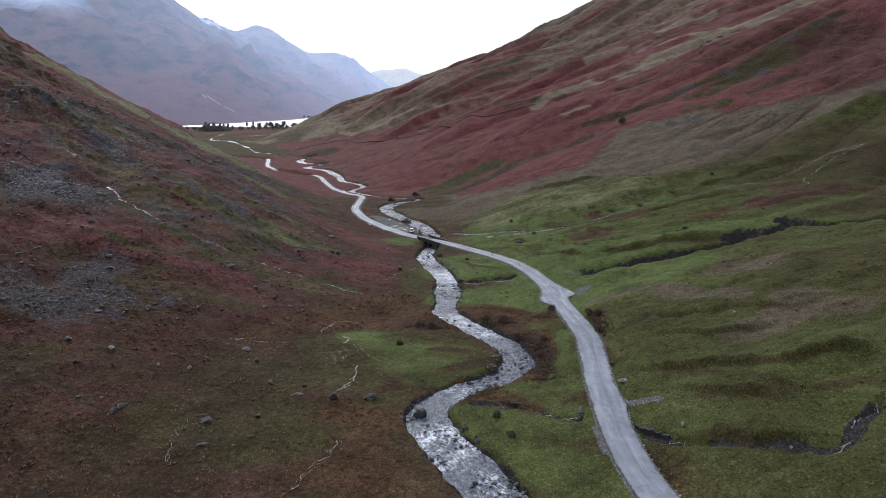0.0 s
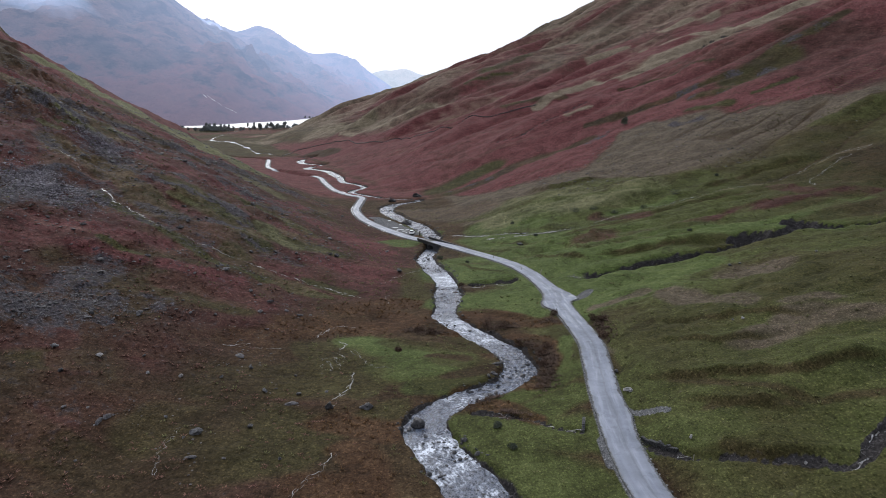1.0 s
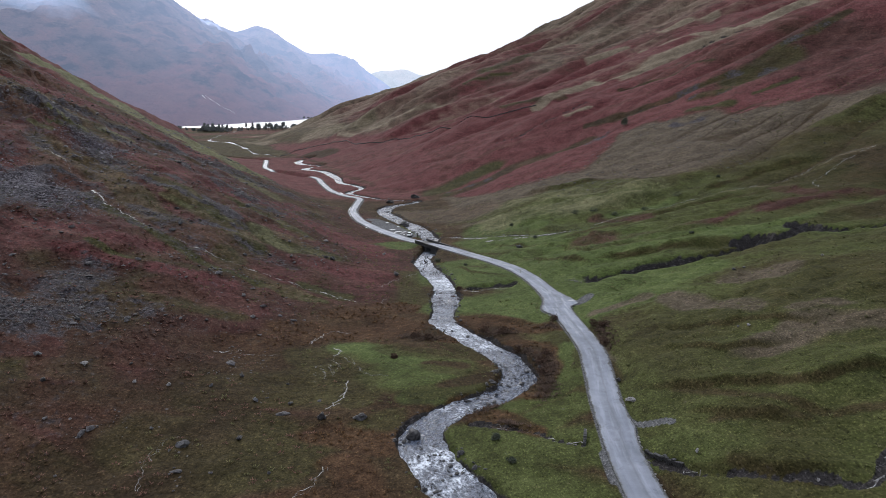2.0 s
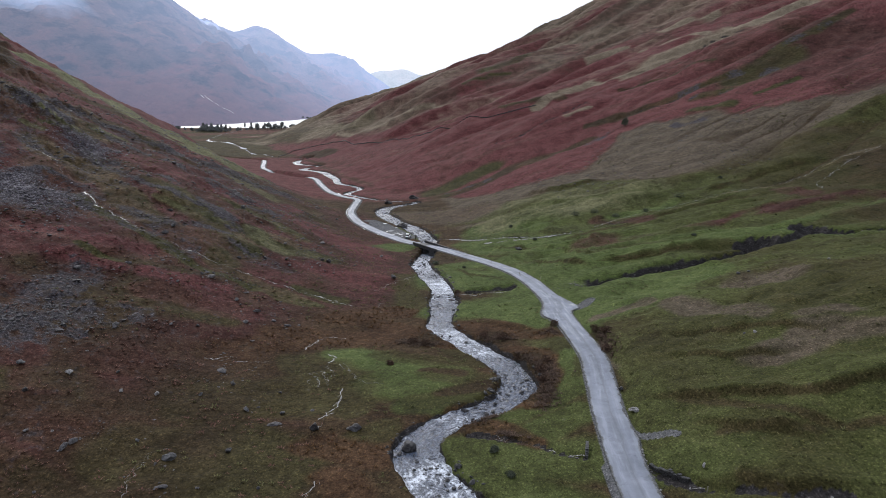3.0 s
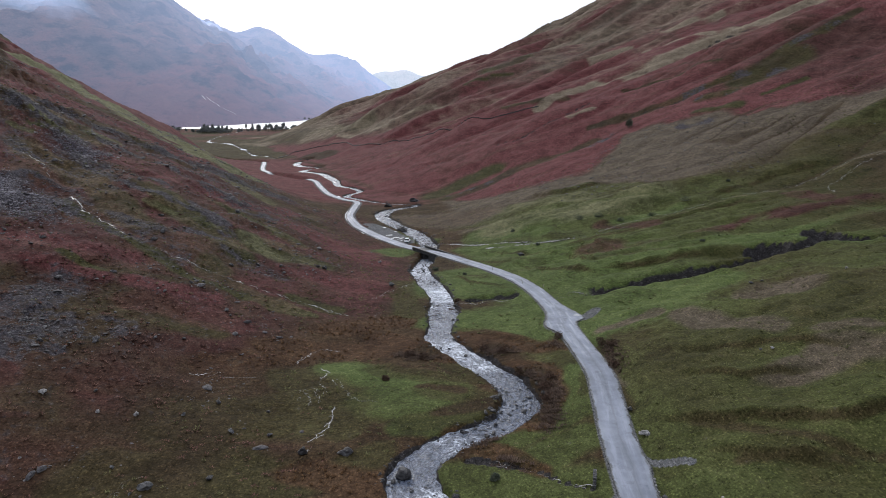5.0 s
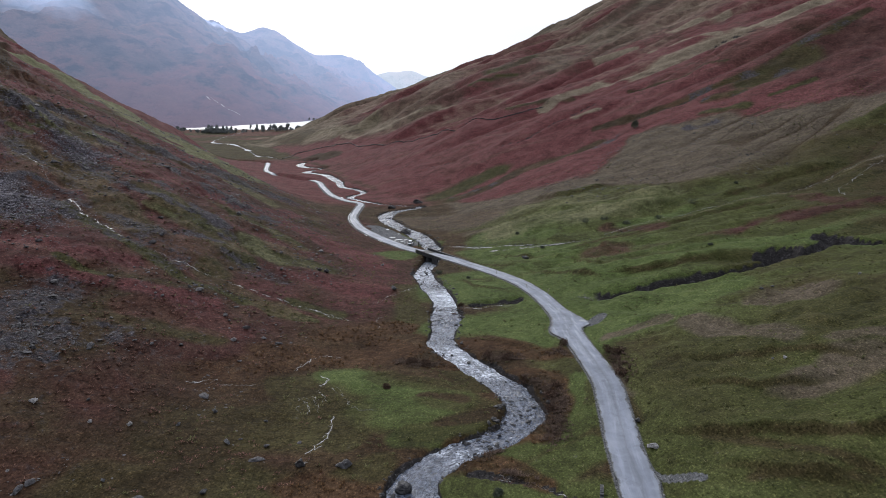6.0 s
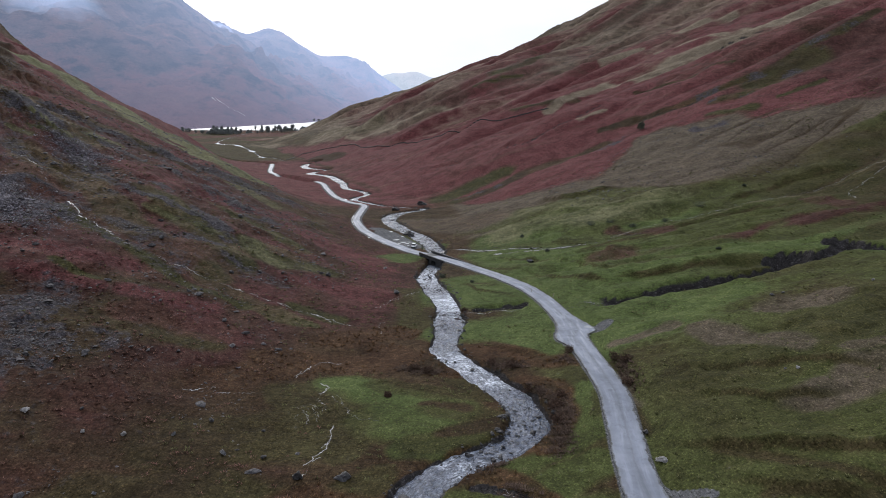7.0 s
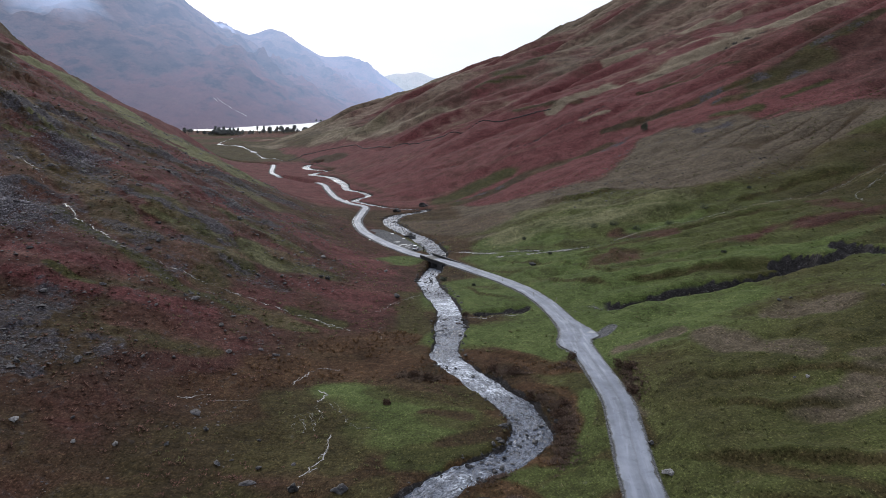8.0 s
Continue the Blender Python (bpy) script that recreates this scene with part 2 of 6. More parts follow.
def mountain_material(name, haze, glow, low, high):
    """Far fells: bracken, grass and crag, with distance haze and mist painted on as emission."""
    n = Nodes(name)
    a, b = n.noise(220, 6, 0.62, (1, 1, 1.6)), n.noise(60, 7, 0.68, (1, 0.6, 1.5))
    col = n.ramp(a, (0.36, low), (0.52, high), (0.66, tuple(c * g for c, g in zip(high, (1.0, 1.35, 1.1)))))
    col = n.mix(n.ramp(b, (0.40, 1.0), (0.52, 0.0)), col, n.mix(1.0, col, (0.28, 0.31, 0.38), "MULTIPLY"))
    col = n.mix(n.ramp(b, (0.58, 0.0), (0.70, 0.7)), col, n.mix(1.0, col, (2.2, 2.0, 1.9), "MULTIPLY"))
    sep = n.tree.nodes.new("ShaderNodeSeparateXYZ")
    n.put(sep.inputs[0], n.place)
    fern = n.math("SUBTRACT", n.math("ADD", a, n.math("MULTIPLY", n.math("SUBTRACT", b, 0.5), 0.5)), n.math("DIVIDE", sep.outputs["Z"], 900.0))
    col = n.mix(n.ramp(fern, (0.30, 0.0), (0.46, 0.75)), col, tuple(c * g for c, g in zip(high, (1.15, 0.72, 0.72))))
    # painted haze: a glow that changes with height and grows with distance
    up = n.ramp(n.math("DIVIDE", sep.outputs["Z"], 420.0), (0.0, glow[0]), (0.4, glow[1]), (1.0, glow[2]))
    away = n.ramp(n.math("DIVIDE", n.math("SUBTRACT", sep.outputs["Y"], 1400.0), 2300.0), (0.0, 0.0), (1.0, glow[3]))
    # mist wisps, painted onto the slope as glow around given centres
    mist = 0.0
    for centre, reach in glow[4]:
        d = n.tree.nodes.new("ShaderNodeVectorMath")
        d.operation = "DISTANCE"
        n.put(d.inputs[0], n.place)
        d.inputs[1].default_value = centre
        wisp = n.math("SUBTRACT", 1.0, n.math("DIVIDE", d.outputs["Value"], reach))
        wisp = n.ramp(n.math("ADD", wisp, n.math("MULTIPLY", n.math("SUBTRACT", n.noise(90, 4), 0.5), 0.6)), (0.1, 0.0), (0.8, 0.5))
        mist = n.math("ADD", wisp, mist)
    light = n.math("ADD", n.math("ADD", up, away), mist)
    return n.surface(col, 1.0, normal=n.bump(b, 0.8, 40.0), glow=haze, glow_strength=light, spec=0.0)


MOOR = ground_material()
GREY_ROCK = rock_material("grey_rock", (0.05, 0.05, 0.052), (0.20, 0.195, 0.20))
DARK_ROCK = rock_material("wet_dark_rock", (0.013, 0.012, 0.014), (0.062, 0.058, 0.062), 0.55)
PALE_ROCK = rock_material("pale_rock", (0.16, 0.152, 0.148), (0.46, 0.44, 0.43))
SCREE_ROCK = rock_material("scree_rock", (0.024, 0.022, 0.024), (0.175, 0.162, 0.168), 0.75, True)
SLATE_ROCK = rock_material("slate_scree", (0.055, 0.048, 0.060), (0.29, 0.262, 0.300), 0.7, True)
WALL_STONE = rock_material("wall_stone", (0.022, 0.022, 0.024), (0.085, 0.083, 0.085), 0.6)
RIVER = river_material()
PUDDLE = still_water_material("puddle_water", 0.02, 0.0)
LAKE = lake_material()
TARMAC = road_material()


# ---- mesh helpers ----
def link_mesh(name, verts, faces, material, parent=None, smooth=True, label=""):
    me = bpy.data.meshes.new(name)
    me.from_pydata([tuple(v) for v in verts], [], [tuple(f) for f in faces])
    if smooth:
        me.polygons.foreach_set("use_smooth", np.ones(len(me.polygons), bool))
    me.materials.append(material)
    me.update()
    ob = new(name, me)
    ob.parent = parent
    return tagged(ob, label)


def quick_mesh(name, verts, tris, material, smooth=False):
    """A large triangle mesh straight from arrays."""
    me = bpy.data.meshes.new(name)
    me.vertices.add(len(verts))
    me.vertices.foreach_set("co", np.asarray(verts, np.float32).ravel())
    k = tris.shape[1]
    me.loops.add(tris.size)
    me.loops.foreach_set("vertex_index", tris.astype(np.int32).ravel())
    me.polygons.add(len(tris))
    me.polygons.foreach_set("loop_start", np.arange(0, tris.size, k, dtype=np.int32))
    me.polygons.foreach_set("use_smooth", np.full(len(tris), smooth))
    me.materials.append(material)
    me.update(calc_edges=True)
    return new(name, me)


def part(name, bm, material, parent, label="", smooth=False):
    """Links a bmesh as one mesh object under a thing or under a part."""
    me = bpy.data.meshes.new(name)
    bm.to_mesh(me)
    bm.free()
    me.materials.append(material)
    if smooth:
        me.polygons.foreach_set("use_smooth", np.ones(len(me.polygons), bool))
    ob = new(name, me)
    ob.parent = parent
    return tagged(ob, label)


def empty(name, m, label, category, group=""):
    ob = new(name)
    ob.empty_display_size = 0.2
    ob.matrix_basis = m
    return tagged(ob, label, category, group)


def box(bm, size, at=(0, 0, 0), bevel=0.0, turn=0.0):
    g = bmesh.ops.create_cube(bm, size=1.0, matrix=pose(*at, 0, 0, turn) @ Matrix.Diagonal((*size, 1)))
    if bevel:
        edges = {e for v in g["verts"] for e in v.link_edges}
        bmesh.ops.bevel(bm, geom=list(edges), offset=bevel, segments=2, affect="EDGES")
    return bm


def rod(bm, a, b, r0, r1, sides=8):
    a, b = Vector(a), Vector(b)
    turn = (b - a).to_track_quat("Z", "Y").to_matrix().to_4x4()
    bmesh.ops.create_cone(bm, cap_ends=True, segments=sides, radius1=r0, radius2=r1, depth=(b - a).length,
                          matrix=Matrix.Translation((a + b) / 2) @ turn)
    return bm


def spline(points, gap=1.5):
    """Evenly spaced points along a smooth line through the given ones (any number of columns)."""
    p = np.array(points, float)
    p = np.vstack([2 * p[0] - p[1], p, 2 * p[-1] - p[-2]])
    out = []
    for k in range(1, len(p) - 2):
        n = max(2, int(np.hypot(*(p[k + 1] - p[k])[:2]) / gap))
        t = np.linspace(0, 1, n, endpoint=False)[:, None]
        a, b, c, d = p[k - 1], p[k], p[k + 1], p[k + 2]
        out.append(0.5 * (2 * b + (c - a) * t + (2 * a - 5 * b + 4 * c - d) * t ** 2 + (3 * b - a - 3 * c + d) * t ** 3))
    return np.vstack([*out, p[-2:-1]])


def nearest(x, y, line):
    """For each place, its distance from a line of points and the number of the nearest one."""
    best, which = np.full(x.shape, 1e9), np.zeros(x.shape, int)
    for k in range(0, len(line), 8):
        seg = line[k:k + 8]
        lo, hi = seg[:, :2].min(0) - 40, seg[:, :2].max(0) + 40
        near = np.where((x > lo[0]) & (x < hi[0]) & (y > lo[1]) & (y < hi[1]))[0]
        if not len(near):
            continue
        d = np.hypot(x[near, None] - seg[None, :, 0], y[near, None] - seg[None, :, 1])
        j = d.argmin(1)
        d = d[np.arange(len(near)), j]
        ok = d < best[near]
        best[near[ok]], which[near[ok]] = d[ok], k + j[ok]
    return best, which


def sideways(line):
    d = np.gradient(line[:, :2], axis=0)
    d /= np.linalg.norm(d, axis=1)[:, None] + 1e-9
    return np.stack([d[:, 1], -d[:, 0]], 1)


# ---- the lie of the land ----
def curve_through(ys, vs):
    """A smooth function of one number through the given stations."""
    ys, vs = np.array(ys, float), np.array(vs, float)
    d = np.diff(vs) / np.diff(ys)
    m = np.concatenate([[d[0]], np.where(d[1:] * d[:-1] > 0, 2 * d[1:] * d[:-1] / np.where(d[1:] + d[:-1] == 0, 1, d[1:] + d[:-1]), 0), [d[-1]]])

    def value(y):
        y = np.clip(y, ys[0], ys[-1])
        k = np.clip(np.searchsorted(ys, y, side="right") - 1, 0, len(ys) - 2)
        h = ys[k + 1] - ys[k]
        t = (y - ys[k]) / h
        return ((1 + 2 * t) * (1 - t) ** 2 * vs[k] + t * (1 - t) ** 2 * h * m[k]
                + t * t * (3 - 2 * t) * vs[k + 1] + t * t * (t - 1) * h * m[k + 1])
    return value


def hash2(i, j, seed):
    n = (i * 374761393 + j * 668265263 + seed * 1274126177) & 0xFFFFFFFF
    n = ((n ^ (n >> 13)) * 1274126177) & 0xFFFFFFFF
    return ((n ^ (n >> 16)) & 0xFFFF) / 65535.0


def soft_noise(x, y, seed=0):
    """Smooth value noise in -1 to 1."""
    i, j = np.floor(x).astype(np.int64), np.floor(y).astype(np.int64)
    u, v = x - i, y - j
    u, v = u * u * u * (u * (u * 6 - 15) + 10), v * v * v * (v * (v * 6 - 15) + 10)
    a, b = hash2(i, j, seed), hash2(i + 1, j, seed)
    c, d = hash2(i, j + 1, seed), hash2(i + 1, j + 1, seed)
    return 2 * (a + (b - a) * u + (c - a) * v + (a - b - c + d) * u * v) - 1


def fractal(x, y, size, octaves=4, seed=0, rough=0.5):
    total, amp, s = 0, 1.0, 1.0 / size
    ca, sa = 0.8, 0.6
    for k in range(octaves):
        total = total + amp * soft_noise(x * s + 17.3 * k, y * s - 9.1 * k, seed + k)
        x, y = ca * x - sa * y, sa * x + ca * y
        amp, s = amp * rough, s * 2.03
    return total


def ramp(d, k):
    """Zero before d = 0 and d after it, rounded over about k metres."""
    return k * np.logaddexp(0, np.clip(d / k, -40, 400))


def step(a, b, v):
    t = np.clip((v - a) / (b - a), 0, 1)
    return t * t * (3 - 2 * t)


floor_z = curve_through([-200, 60, 100, 140, 182, 230, 330, 520, 800, 1200, 1390, 1450, 5000],
                        [14, 6.2, 4.6, 2.9, 1.4, -2.0, -3.6, -6.5, -11, -16.2, -17.0, -22, -22])
foot_left = curve_through([-200, 60, 100, 140, 175, 210, 262, 300, 350, 380, 420, 520, 650, 800, 1000, 1300, 2000],
                          [-45, -44, -38, -29, -24, -21, -36, -44, -64, -78, -100, -155, -212, -285, -420, -760, -1800])
foot_right = curve_through([-200, 60, 95, 120, 145, 170, 225, 300, 370, 402, 480, 576, 760, 900, 1000, 1070, 1140, 1250, 1500],
                           [34, 24, 18, 12.5, 11, 9, 5, 3, -8, -36, -72, -107, -185, -235, -262, -275, -200, 60, 700])
slope_left = curve_through([-200, 60, 110, 175, 210, 245, 275, 305, 360, 420, 500, 650, 850, 2000], [0.46, 0.46, 0.44, 0.385, 0.42, 0.475, 0.475, 0.46, 0.475, 0.52, 0.59, 0.56, 0.585, 0.55])
slope_right = curve_through([-200, 60, 105, 140, 170, 205, 235, 300, 370, 430, 580, 760, 1050, 2000],
                            [0.36, 0.36, 0.31, 0.225, 0.185, 0.2, 0.24, 0.34, 0.36, 0.36, 0.33, 0.33, 0.32, 0.32])


def bare_ground(x, y):
    """The valley with no river, road or small relief."""
    dl, dr = foot_left(y) - x, x - foot_right(y)
    left = slope_left(y) * ramp(dl, 7.0)
    right = slope_right(y) * ramp(dr, 8.0) + 0.00015 * step(700, 1000, y) * ramp(dr, 8.0) ** 2
    left = 500 * np.tanh(left / 500)
    right = 900 * np.tanh(right / 900)
    return floor_z(y) + left + right


def crease(x, y):
    """Nearly zero along the runnels that score the right side from top to bottom."""
    return np.abs(fractal(x * 0.2, y - 0.4 * x + 9 * fractal(x, y, 60, 2, 43), 44, 3, 41))


# banks across the grazing, each with a lip that falls away behind it: the height and the line
LEDGES = [(1.1, [(38.7, 217.6), (48.1, 221.4), (58.1, 219.8), (75, 224.2), (91, 225.1), (104, 219.6)]),
          (0.9, [(9.5, 221.1), (20.4, 206.6), (32.2, 180.6), (39.1, 173.1)]),
          (1.6, [(33.9, 232.3), (41.6, 223.9), (45.6, 202.2)]),
          (0.8, [(-2.8, 213.8), (8.2, 188.1), (17.7, 177.1)]),
          (0.7, [(7.8, 144.6), (14.1, 138.6), (20, 134.6)]),
          (0.8, [(17, 228.1), (36.2, 203.1), (44.7, 179.6)]),
          (1, [(38.1, 174.9), (46.6, 175.8), (58.5, 174.7), (69.5, 175.1)]),
          (1.8, [(34.7, 287.1), (48.4, 275), (62.2, 278.7)]),
          (1.2, [(87.3, 234.4), (108.8, 242.3), (127, 242)])]
NEAR_LEDGES = [(0.8, [(34.9, 109.2), (41.9, 102), (50.5, 100.7)]),
               (1.3, [(28.7, 99.3), (37.9, 91.8), (46.1, 84.7), (56.4, 83.9)]),
               (0.9, [(31.7, 87.6), (37.8, 81.9), (43.3, 78.6)]),
               (0.9, [(30.7, 76.1), (36, 72.6), (41.3, 69.5)]),
               (0.8, [(36.8, 115.7), (47.9, 111.4), (57.6, 104.7)])]


def ledges(x, y):
    """The height that the banks add, and how far each place lies on the face of one."""
    z, face = np.zeros(x.shape), np.zeros(x.shape)
    for tall, line in LEDGES + NEAR_LEDGES:
        px, py = np.array(line).T
        s = y - np.interp(x, px, py) + 0.9 * fractal(x, y, 6, 3, 58)
        w = step(px[0] - 4, px[0] + 5, x) * step(px[-1] + 4, px[-1] - 5, x)
        z = z + tall * w * step(-1.3, 0.4, s) * np.exp(-np.clip(s, 0, 90) / 7)
        face = np.maximum(face, w * np.exp(-((s + 0.6) / 0.9) ** 2))
    return z, face


def relief(x, y):
    """Hummocks, gullies and ledges, stronger up the sides."""
    dl, dr = foot_left(y) - x, x - foot_right(y)
    flat = 1 - step(-5, 30, dl) - step(-5, 40, dr)
    side = 1 - flat
    far = step(200, 700, y)
    z = 0.62 * fractal(x, y, 17, 4, 3) * (0.7 + 0.7 * side) + 0.16 * fractal(x, y, 3.1, 3, 11) * (0.6 + 0.6 * side)
    # ledges on the left side
    zl = fractal(x, y * 0.45, 9, 4, 21, 0.55)
    z = z + step(0, 45, dl) * (0.75 * zl + 2.0 * np.abs(fractal(x * 0.6, y, 38, 3, 31)) - 0.8)
    z = z + step(70, 150, dl) * 3.4 * (np.abs(fractal(x, y, 24, 4, 33)) - 0.25)
    # crags high on the left
    for cx, cy, wx, wy, tall in ((-128, 224, 15, 17, 3.5), (-175, 300, 18, 20, 3.0), (-104, 203, 8, 9, 1.2), (-140, 262, 14, 12, 2.5)):
        near = np.exp(-((x - cx) / wx) ** 2 - ((y - cy) / wy) ** 2)
        z = z + near * tall * (np.abs(fractal(x, y, 8, 4, 35, 0.6)) - 0.25)
    # the dark crag that closes the left skyline
    z = z + 26 * np.exp(-((x + 565) / 50) ** 2 - ((y - 850) / 75) ** 2) * (1 + 0.35 * fractal(x, y, 40, 4, 37))
    # a red shoulder below it
    z = z + 6.5 * np.exp(-((x + 208) / 27) ** 2 - ((y - 548) / 45) ** 2)
    # soft terraces in the grazing on the right
    z = z + step(-4, 12, dr) * step(130, 70, dr) * step(150, 180, y) * step(275, 245, y) * (1.0 * fractal(x * 0.22 + 0.1 * y, y, 9, 3, 51) + 0.9 * (0.6 - np.abs(fractal(x * 0.16 + 0.08 * y, y + 0.06 * x, 6.5, 2, 53))) + 0.3)
    z = z + step(0, 10, dr) * step(270, 220, y) * (0.40 * fractal(x * 0.6, y, 6.0, 3, 55) + 0.12 * fractal(x, y, 1.6, 2, 57)) * step(120, 60, dr)
    z = z + ledges(x, y)[0]
    # knolls at the foot of the spur
    for cx, cy, wx, wy, tall in ((40, 268, 22, 16, 3.0), (62, 246, 14, 9, 1.6), (14, 300, 14, 12, 1.5), (82, 250, 20, 8, 1.5)):
        z = z + tall * np.exp(-((x - cx) / wx) ** 2 - ((y - cy) / wy) ** 2)
    # gullies that run down the right side
    g = crease(x, y)
    z = z + step(20, 120, dr) * (-0.9 + 2.2 * g) * (1 + 5.0 * far)
    z = z + step(60, 200, dr) * far * 7.0 * fractal(x * 0.5, y - 0.5 * x, 150, 3, 47)
    return z * (1 - step(1250, 1330, y) * step(20, -60, np.minimum(-dl, -dr) * -1))


# ---- river, road and their beds ----
RIVER_WAY = [(24, -150), (12, -60), (13, 0), (9, 40), (7.2, 63.8), (5.5, 68.9), (3.7, 73.9), (1.2, 79.7), (-1.2, 85.5), (-2.2, 90.4), (-0.3, 95.5), (4.1, 99.8),
             (8.8, 103.1), (12.1, 107.1), (13.1, 111.9), (12.0, 118.1), (9.4, 124.2), (5.9, 131.7), (1.9, 139.6), (0.5, 146.5),
             (1.1, 156.1), (1.2, 168.7), (-0.2, 179.7), (-2.8, 192.7), (-5.7, 210.4), (-4.3, 227), (-3.3, 239), (-4.8, 256),
             (-10.8, 277), (-19.7, 296.7), (-26.7, 318.3), (-23.8, 336), (-12.2, 347)]
RIVER_ON = [(-12.2, 347), (-14, 352), (-27.3, 358.1), (-37.8, 367.3), (-47.3, 378.7), (-52.2, 385.7), (-50.9, 394.4), (-47, 405), (-52.3, 417.9), (-60.7, 428.9), (-64.5, 435.5),
            (-69.8, 458.2), (-78.2, 482.4), (-86.5, 503.3), (-96.4, 516.8), (-105.1, 528.6), (-101.1, 541.2), (-94.4, 546), (-107, 560.5), (-116, 571), (-123, 590), (-123, 606), (-115.5, 614.8),
            (-130, 628), (-154, 652), (-174.6, 690), (-187, 699), (-195.3, 713.5), (-226, 793), (-281, 914), (-324, 963), (-360, 1130), (-380, 1330)]
river_half = curve_through([-200, 64, 85, 100, 112, 130, 150, 165, 190, 210, 236, 256, 300, 338, 350, 358, 380, 420, 510, 590, 700, 900, 1330],
                           [3.6, 3.5, 2.7, 2.3, 2.75, 2.3, 2.45, 3.0, 2.7, 2.5, 2.2, 3.0, 3.2, 3.0, 2.0, 1.3, 1.7, 1.9, 2.8, 2.8, 2.8, 3.5, 4])
ROAD_WAY = [(60, -150), (48, -40), (36, 10), (28, 42), (24.3, 60.2), (23.0, 65.1), (22.4, 72.3), (22.5, 80.7), (23.2, 90.6), (23.9, 98.4), (24.9, 107.2),
            (25.6, 114.3), (25.5, 123.2), (25.2, 134.9), (25.0, 148.2), (24.0, 163.7), (21.5, 178.3), (17.4, 192.6), (11.7, 209.0),
            (4.9, 222.7), (-0.8, 230.9), (-9.1, 243.1), (-18.4, 259.0), (-27.5, 274.4), (-35.2, 291.0), (-40.7, 315.4), (-42.3, 346.6)]
ROAD_ON = [(-42.3, 346.6), (-43.8, 363), (-52.7, 373.8), (-64.1, 396.5), (-74.9, 431.0), (-85.6, 464.7), (-110.7, 500), (-136.3, 535.1),
            (-154.9, 607.4), (-166, 632), (-205, 655), (-242, 705), (-296, 800), (-420, 980), (-560, 1160)]

river_line = np.vstack([spline(RIVER_WAY, 1.2)[:-1], spline(RIVER_ON, 2.0)])
road_line = np.vstack([spline(ROAD_WAY, 1.2)[:-1], spline(ROAD_ON, 2.0)])


def smoothed(v, n):
    k = np.ones(2 * n + 1) / (2 * n + 1)
    return np.convolve(np.pad(v, n, mode="edge"), k, mode="valid")


river_z = bare_ground(river_line[:, 0], river_line[:, 1]) - 0.7 - 0.9 * np.exp(-((river_line[:, 1] - 235) / 18) ** 2)
river_z = smoothed(np.minimum.accumulate(smoothed(river_z, 6)), 4)
reach_y = river_line[:, 1]
# far on, the beck narrows between its pools
pools = np.maximum.reduce([step(632, 622, reach_y), np.exp(-((reach_y - 702) / 12) ** 4), np.exp(-((reach_y - 797) / 12) ** 4), np.exp(-((reach_y - 930) / 40) ** 4)])
river_w = (0.25 + 0.75 * pools) * river_half(reach_y) * (1 + 0.16 * fractal(river_line[:, 0], river_line[:, 1], 9, 3, 77))
road_z = smoothed(bare_ground(road_line[:, 0], road_line[:, 1]), 5) + 0.9 * np.exp(-((road_line[:, 1] - 233) / 14) ** 2)
ROAD_HALF = 2.15
road_half = ROAD_HALF - 0.7 * step(240, 330, road_line[:, 1])
# far on, the road runs in hollows
road_z -= 3.2 * step(472, 482, road_line[:, 1]) * step(524, 514, road_line[:, 1]) + 2.8 * step(616, 632, road_line[:, 1])


def bay(mid, wide, before, after, power):
    """How much wider the road is where a passing place bulges out."""
    d = road_line[:, 1] - mid
    return wide * np.exp(-(np.abs(d) / np.where(d < 0, before, after)) ** power)


lay_right = bay(147.5, 2.6, 2.4, 7.5, 2) + bay(88.5, 0.35, 3.0, 3.0, 2)
lay_left = bay(141.5, 1.9, 3.4, 6.0, 2)

# side streams with a cut bank: the way and how deep they lie
GULLY_WAY = spline([(27, 164), (32.4, 163.5), (38, 162), (43.3, 162), (51.7, 163.2), (58.8, 162.6), (63.9, 163), (70.4, 165.5), (76, 167), (82, 167), (87, 169.5), (92, 172), (97, 168), (104, 165.5), (114, 160)], 1.0)
CUT_WAY = spline([(8.5, 169.6), (11, 170.4), (14, 170.6), (17, 169.8)], 1.0)
DITCH_WAY = spline([(25.0, 80.6), (27.8, 76.6), (28.7, 75.0), (32.7, 72.5), (35.3, 70.9), (38.7, 68.8), (41.4, 66.4), (43.4, 66.6), (46.0, 69.1), (50.2, 71.6), (56, 74)], 1.0)
DRAIN_WAY = spline([(4.5, 93.2), (7.1, 92.2), (11.8, 90.2), (13.8, 88.9), (14.9, 87.0), (16.7, 85.7), (18.1, 84.4)], 0.8)
SIDE_WAY = spline([(-4, 252), (3.4, 249.5), (13.5, 242.4), (22.9, 234.5), (32.6, 226.5), (44, 223), (58, 224)], 1.0)
WASH_WAY = spline([(15, 232), (19, 231), (23.5, 230), (32.5, 226)], 1.0)


CREASES = [spline([(144, 500), (167, 511), (193, 531), (216, 539), (243, 544)], 2.0), spline([(32, 410), (42.5, 406.8), (58.8, 414.7), (72, 417), (86, 424)], 2.0), spline([(-8.7, 427), (4.9, 419.4)], 2.0),
           spline([(109, 436), (124, 430), (139, 424)], 2.0), spline([(98, 389), (126, 381), (153, 380)], 2.0)]
SCARS = ((77, 172, 5.2), (91.5, 176.5, 4.6))


